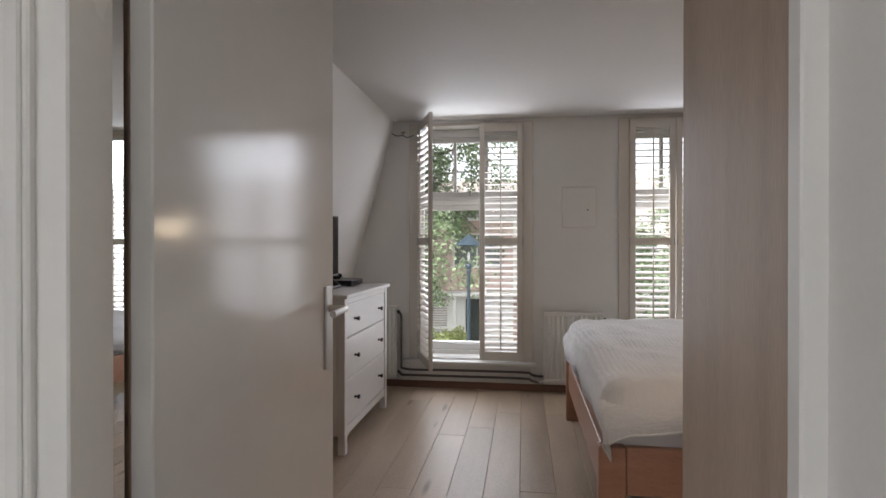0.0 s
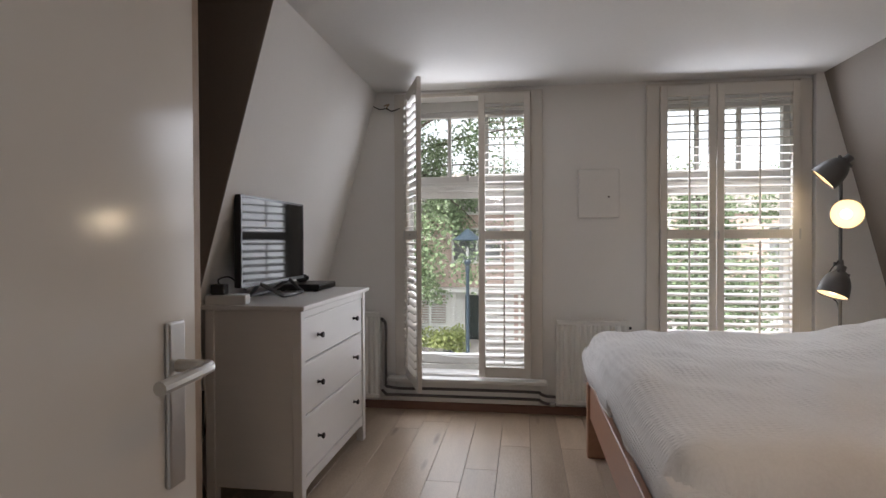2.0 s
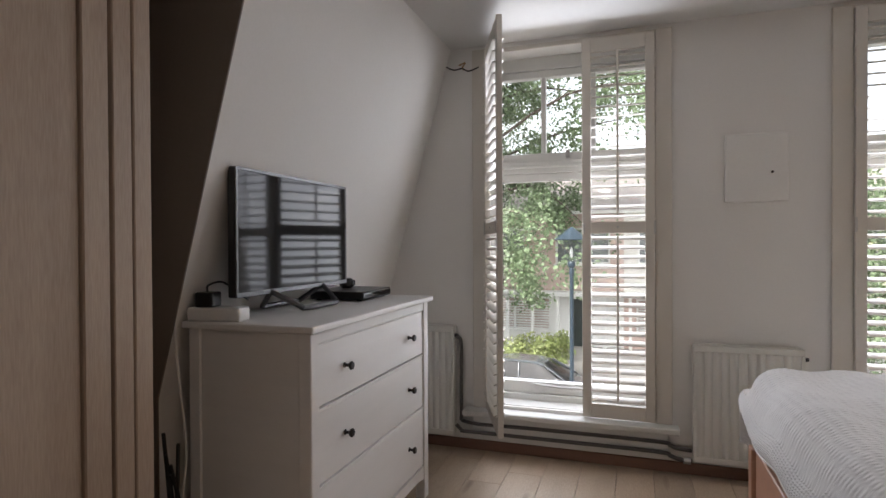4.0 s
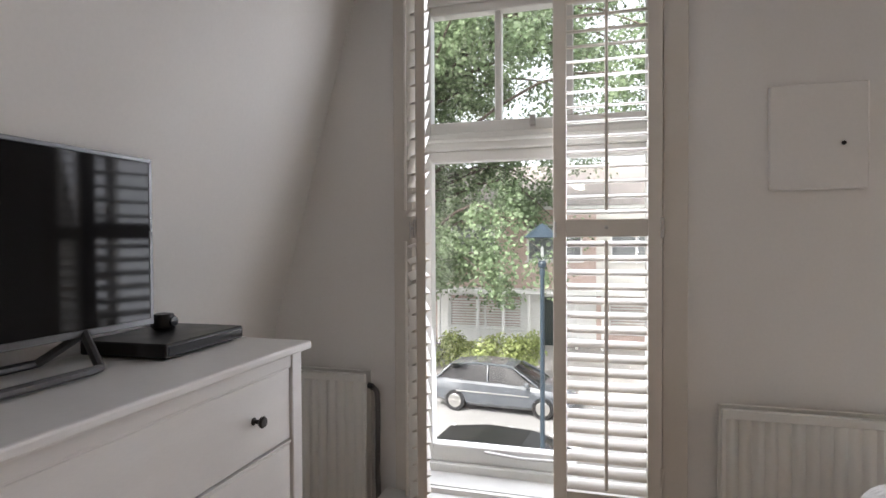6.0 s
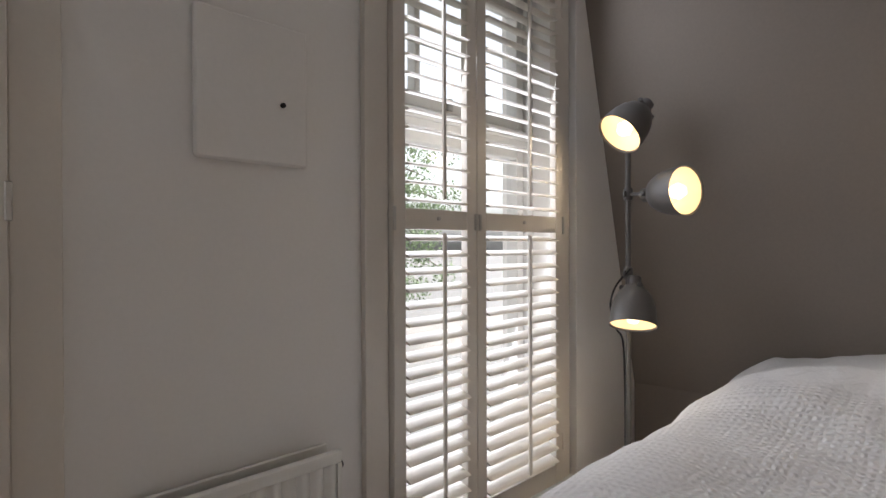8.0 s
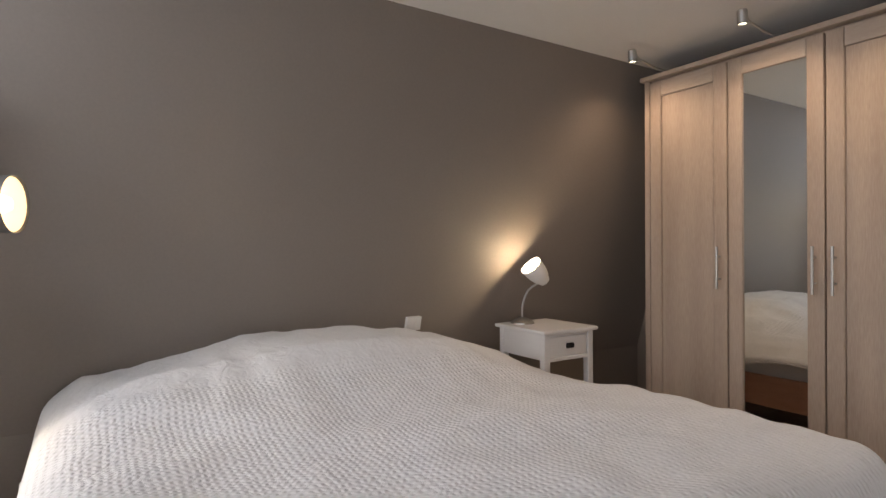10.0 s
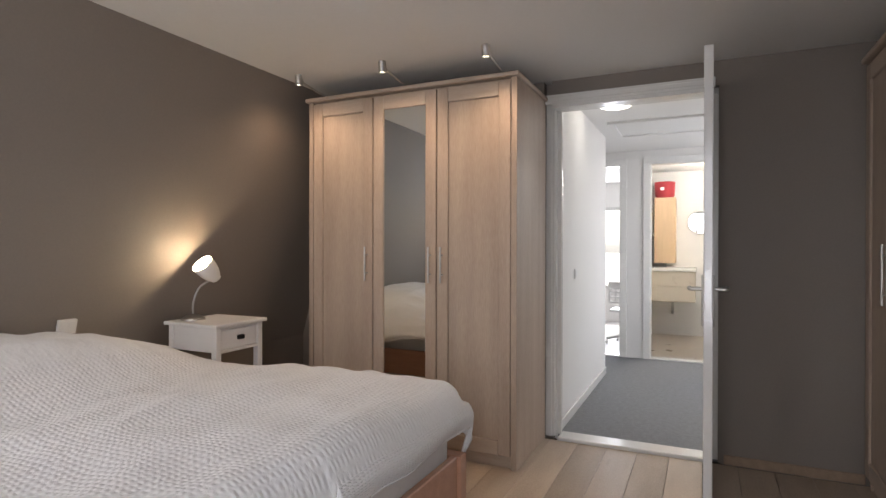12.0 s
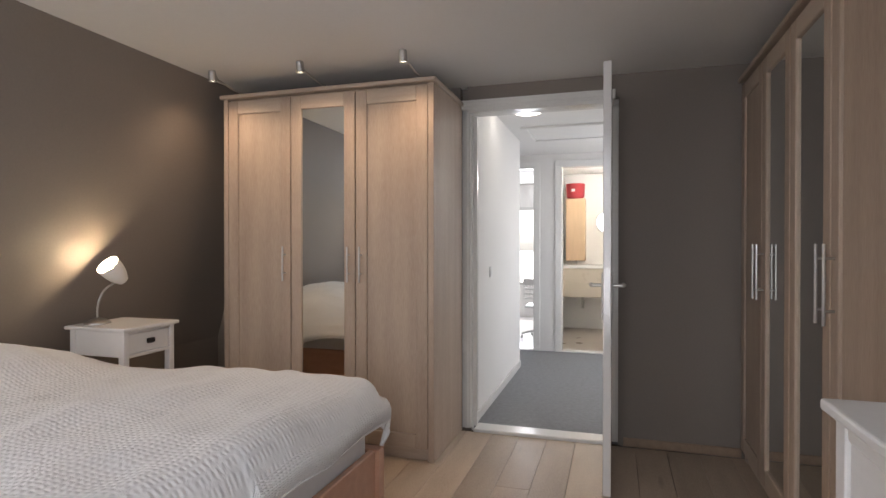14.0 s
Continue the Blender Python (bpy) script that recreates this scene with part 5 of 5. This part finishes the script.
for joint, mouth, d in (
    ((0, 0, 1.66), (-0.115, -0.02, 1.628), (-0.62, 0.24, -0.62)),
    ((0, 0, 1.412), (-0.10, -0.265, 1.402), (-0.33, -0.94, 0.0)),
    ((0, 0, 1.10), (-0.075, -0.055, 0.905), (-0.36, -0.14, -0.9)),
):
    d = Vector(d).normalized()
    mouth = Vector(mouth)
    joint = Vector(joint)
    back = mouth - d * 0.165
    ko = part("clamp", lathe(bmesh.new(), [(0.0, 0.026), (0.017, 0.024), (0.019, 0.0), (0.017, -0.024), (0.0, -0.026)], 14, Matrix.Translation(joint)), LAMPGREY, fl, "clamp with wing nut", True)
    part("wing_nut", box(bmesh.new(), joint.x - 0.04, joint.y - 0.005, joint.z - 0.012, joint.x - 0.017, joint.y + 0.005, joint.z + 0.012, 0.003), LAMPGREY, ko)
    part("arm", tube(bmesh.new(), [joint, joint.lerp(back, 0.5), back], 0.0075, 8), LAMPGREY, fl, "", True)
    sd = part("shade", shade(bmesh.new(), facing(mouth, d), 0.036, 0.088, 0.16), [LAMPGREY], fl, "deep grey shade", True)
    part("vent_cap", lathe(bmesh.new(), [(0.026, 0.0), (0.026, 0.03), (0.022, 0.034), (0.0, 0.036)], 16, facing(back, d)), LAMPGREY, sd, "", True)
    for a in (0, 120, 240):
        m = facing(back, d) @ pose(0, 0, 0, 0, 0, a)
        part("screw", lathe(bmesh.new(), [(0.010, 0.0), (0.010, 0.018), (0.006, 0.021), (0.0, 0.022)], 10, m @ pose(0.034, 0, -0.012, 0, 90, 0)), LAMPGREY, sd)
    part("diffuser", lathe(bmesh.new(), [(0.0, 0.075), (0.045, 0.070), (0.072, 0.040), (0.0835, 0.008)], 24, facing(mouth, d)), BULB, sd, "lit cream lining", True)
    part("bulb", lathe(bmesh.new(), [(0.0, -0.028), (0.018, -0.022), (0.029, 0.0), (0.022, 0.02), (0.012, 0.036), (0.0, 0.04)], 16, facing(mouth - d * 0.036, d)), BULBSOFT, sd, "glowing bulb", True)
    wp = Matrix.Translation((2.875, 5.045, 0))
    lamp("floor_lamp_light", wp @ (mouth + d * 0.01), 3.0, WARM, 0.06, wp @ (mouth + d), 130, 0.8)

# ---- landing and rooms beyond ----
sw = thing("light_switch", pose(1.29, 0.55, 1.06), "white light switch on the landing wall", "switch")
part("plate", box(bmesh.new(), -0.010, -0.04, -0.04, 0.0, 0.04, 0.04, 0.003), PLASTIC, sw)
part("rocker", box(bmesh.new(), -0.014, -0.025, -0.028, -0.0105, 0.025, 0.028, 0.002), PLASTIC, sw)
ha = thing("loft_hatch", pose(0.75, -0.55, CZ), "white loft hatch in the landing ceiling", "hatch")
part("frame", boxes((-0.42, -0.35, -0.02, 0.42, -0.30, 0.0), (-0.42, 0.30, -0.02, 0.42, 0.35, 0.0), (-0.42, -0.30, -0.02, -0.37, 0.30, 0.0), (0.37, -0.30, -0.02, 0.42, 0.30, 0.0), bev=0.003), CEIL, ha)
part("panel", boxes((-0.37, -0.30, -0.006, 0.37, 0.30, 0.0)), CEIL, ha)
for name, a, b in (("bath", 0.20, 0.97), ("back", 1.25, 2.05)):
    bm = boxes((a - 0.05, HY, 0, a + 0.02, HY + 0.018, 2.21), (b - 0.02, HY, 0, b + 0.05, HY + 0.018, 2.21), (a - 0.05, HY, 2.21, b + 0.05, HY + 0.018, 2.28), (a, HY - 0.115, 0, a + 0.03, HY - 0.005, 2.20), (b - 0.03, HY - 0.115, 0, b, HY - 0.005, 2.20), (a, HY - 0.115, 2.20, b, HY - 0.005, 2.23), (a, HY - 0.12, -0.01, b, HY, 0.012), bev=0.003)
    setting("door_frame_" + name, bm, TRIM, "white gloss doorway frame off the landing", "door frame")

cl = thing("ceiling_lamp", pose(1.01, 0.44, CZ), "lit flat white round landing ceiling lamp", "ceiling lamp")
part("bowl", lathe(bmesh.new(), [(0.0, -0.034), (0.08, -0.031), (0.112, -0.022), (0.118, -0.012)], 28), glow("white_diffuser", (1.0, 0.95, 0.88), 2.0), cl, "glowing opal disc", True)
part("plate", lathe(bmesh.new(), [(0.119, -0.014), (0.128, -0.010), (0.130, 0.0), (0.0, 0.0)], 28), ENAMEL, cl, "", True)
lamp("landing_light", (1.01, 0.44, CZ - 0.06), 1.0, (1.0, 0.94, 0.86), 0.10)

# back room: window, swivel chair
wb = thing("window_3", pose(1.60, -5.05, 0.55), "white back room window full of daylight", "window")
wb["kind"] = "structure"
part("window_frame", boxes((-0.44, -0.03, 0, -0.38, 0.03, 1.40), (0.38, -0.03, 0, 0.44, 0.03, 1.40), (-0.38, -0.03, 0, 0.38, 0.03, 0.06), (-0.38, -0.03, 1.34, 0.38, 0.03, 1.40), (-0.10, -0.03, 0.06, -0.03, 0.03, 1.34), bev=0.004), FRAMEP, wb)
pn = part("pane", boxes((-0.38, -0.004, 0.06, 0.38, 0.004, 1.34)), GLASS, wb, "clear pane")
pn.visible_shadow = False
ch = thing("swivel_chair", pose(1.30, -2.75, 0), "white swivel chair with round holes in its back", "chair")
part("seat", box(bmesh.new(), -0.20, -0.20, 0.43, 0.20, 0.20, 0.46, 0.012, 2), PLASTIC, ch)
bm = bmesh.new()
for k in range(6):
    x = -0.20 + 0.08 * k - 0.012
    box(bm, x, 0.19, 0.56, x + 0.024, 0.205, 0.80)
for z in (0.56, 0.625, 0.69, 0.755):
    box(bm, -0.21, 0.188, z - 0.013, 0.21, 0.207, z + 0.013 + (0.05 if z > 0.74 else 0), 0.004)
part("backrest", bm, PLASTIC, ch, "pierced white back")
part("support", boxes((-0.03, 0.19, 0.44, 0.03, 0.215, 0.57), bev=0.004), CHROME, ch)
part("column", cone(bmesh.new(), (0, 0, 0.10), (0, 0, 0.43), 0.026, 0.020, 14), BLACK, ch)
for k in range(5):
    a = 2 * math.pi * k / 5 + 0.3
    e = (0.26 * math.cos(a), 0.26 * math.sin(a))
    lg = part("foot", tube(bmesh.new(), [(0, 0, 0.11), (e[0] * 0.5, e[1] * 0.5, 0.10), (e[0], e[1], 0.072)], 0.016, 8), PLASTIC, ch, "", True)
    part("castor", cone(bmesh.new(), (e[0] - 0.012, e[1], 0.027), (e[0] + 0.012, e[1], 0.027), 0.027, 0.027, 14), PLASTIC, lg)

# bathroom: basin unit, tall cupboard, basket, mirror, toilet
bu = thing("basin_unit", pose(0.80, -3.9, 0.09), "cream wall-hung washbasin cabinet", "washbasin")
CREAM = material("cream_lacquer", (0.66, 0.58, 0.47), 0.3, scale=5, mix=0.05, bump=0.02)
part("body", box(bmesh.new(), -0.30, 0.0, 0.42, 0.30, 0.44, 0.84, 0.004), CREAM, bu)
part("drawer", boxes((-0.298, 0.441, 0.425, 0.298, 0.457, 0.63), (-0.298, 0.441, 0.635, 0.298, 0.457, 0.838), bev=0.002), CREAM, bu)
bm = boxes((-0.31, 0.0, 0.841, 0.31, 0.10, 0.89), (-0.31, 0.41, 0.841, 0.31, 0.47, 0.89), (-0.31, 0.10, 0.841, -0.25, 0.41, 0.89), (0.25, 0.10, 0.841, 0.31, 0.41, 0.89), (-0.25, 0.10, 0.841, 0.25, 0.41, 0.85), bev=0.006)
part("basin", bm, ENAMEL, bu, "white ceramic basin")
part("tap", tube(bmesh.new(), smooth_path([(0.1, 0.06, 0.89), (0.1, 0.06, 1.02), (0.1, 0.10, 1.08), (0.1, 0.17, 1.07), (0.1, 0.20, 1.02)]), 0.012, 10), CHROME, bu, "tall chrome tap", True)
part("trap", tube(bmesh.new(), smooth_path([(0, 0.2, 0.42), (0, 0.2, 0.30), (0, 0.14, 0.24), (0, 0.08, 0.30), (0, 0.0, 0.32)]), 0.018, 8), CHROME, bu, "chrome waste trap", True)
cu = thing("tall_cupboard", pose(0.90, -3.9, 1.04), "pale birch wall cupboard above the basin", "cupboard")
BIRCH = material("birch_veneer", (0.62, 0.44, 0.28), 0.45, scale=4, mix=0.12, bump=0.06, stretch=(6, 6, 1))
part("body", box(bmesh.new(), -0.14, 0.0, 0.0, 0.14, 0.26, 0.93, 0.003), BIRCH, cu)
part("door", box(bmesh.new(), -0.138, 0.261, 0.003, 0.138, 0.278, 0.927, 0.003), BIRCH, cu)
bk = thing("basket", pose(0.91, -3.76, 1.973), "red fabric storage basket on the cupboard", "basket")
RED = material("red_cloth", (0.42, 0.045, 0.055), 0.85, scale=12, mix=0.2, bump=0.4)
bm = bmesh.new()
lathe(bm, [(0.0, 0.002), (0.115, 0.004), (0.13, 0.03), (0.14, 0.22), (0.132, 0.225), (0.122, 0.03), (0.0, 0.012)], 26)
part("body", bm, RED, bk, "", True)
part("label", boxes((0.0, 0.136, 0.10, 0.05, 0.142, 0.14)), PLASTIC, bk, "white tag")
mi = thing("round_mirror", pose(0.45, -3.9, 1.62), "round mirror with a pale rim on the bathroom wall", "mirror")
part("rim", lathe(bmesh.new(), [(0.175, 0.0), (0.18, 0.012), (0.17, 0.024), (0.155, 0.022), (0.15, 0.0)], 36, pose(0, 0, 0, -90, 0, 0)), PLASTIC, mi, "", True)
part("glass", lathe(bmesh.new(), [(0.0, 0.010), (0.152, 0.010)], 36, pose(0, 0, 0, -90, 0, 0)), MIRROR, mi)
wcx = thing("toilet", pose(0.18, -3.86, 0), "white ceramic wall toilet with closed lid", "toilet")
part("bowl", lathe(bmesh.new(), [(0.0, 0.12), (0.09, 0.13), (0.13, 0.22), (0.175, 0.36), (0.18, 0.395), (0.0, 0.395)], 26, pose(0, 0.25, 0)), ENAMEL, wcx, "", True)
part("lid", lathe(bmesh.new(), [(0.0, 0.432), (0.16, 0.430), (0.185, 0.42), (0.187, 0.398), (0.0, 0.397)], 26, pose(0, 0.25, 0)), ENAMEL, wcx, "", True)
part("mount", box(bmesh.new(), -0.16, -0.038, 0.12, 0.16, 0.12, 0.40, 0.02, 2), ENAMEL, wcx)
# lamp and glowing bowl added to brighten the bathroom; no fixture is known there
lamp("bathroom_light", (0.3, -2.9, 2.2), 18, (1.0, 0.96, 0.90), 0.12)
bl = thing("ceiling_lamp", pose(0.3, -2.9, 2.30), "flat round lamp added to light the bathroom", "ceiling lamp")
part("bowl", lathe(bmesh.new(), [(0.0, -0.01), (0.10, 0.0), (0.13, 0.03), (0.13, 0.06)], 24), BULB, bl, "glowing diffuser", True)

# ---- floor planks ----
def plank_mesh(w, l):
    me = bpy.data.meshes.new("plank")
    b = box(bmesh.new(), -w / 2 + 0.0012, -l / 2 + 0.0006, -0.017, w / 2 - 0.0006, l / 2 - 0.0006, 0.0, 0.0014)
    b.to_mesh(me)
    b.free()
    me.materials.append(OAK)
    return me


PW = 0.182
lengths = {}
rnd = random.Random(11)
x = -1.06
while x < 3.34:
    y = 1.20 - rnd.uniform(0, 1.4)
    while y < 5.29:
        l = rnd.choice((1.8, 2.2, 2.6))
        a, b = max(y, 1.228), min(y + l, 5.298)
        a, b = round(a, 2), round(b, 2)
        if b - a > 0.08:
            key = round(b - a, 2)
            me = lengths.setdefault(key, None) or plank_mesh(PW, key)
            lengths[key] = me
            o = new("plank", me)
            o.parent = floor
            o.matrix_world = pose(x + PW / 2, (a + b) / 2, rnd.uniform(-0.0008, 0.0))
        y += l
    x += PW
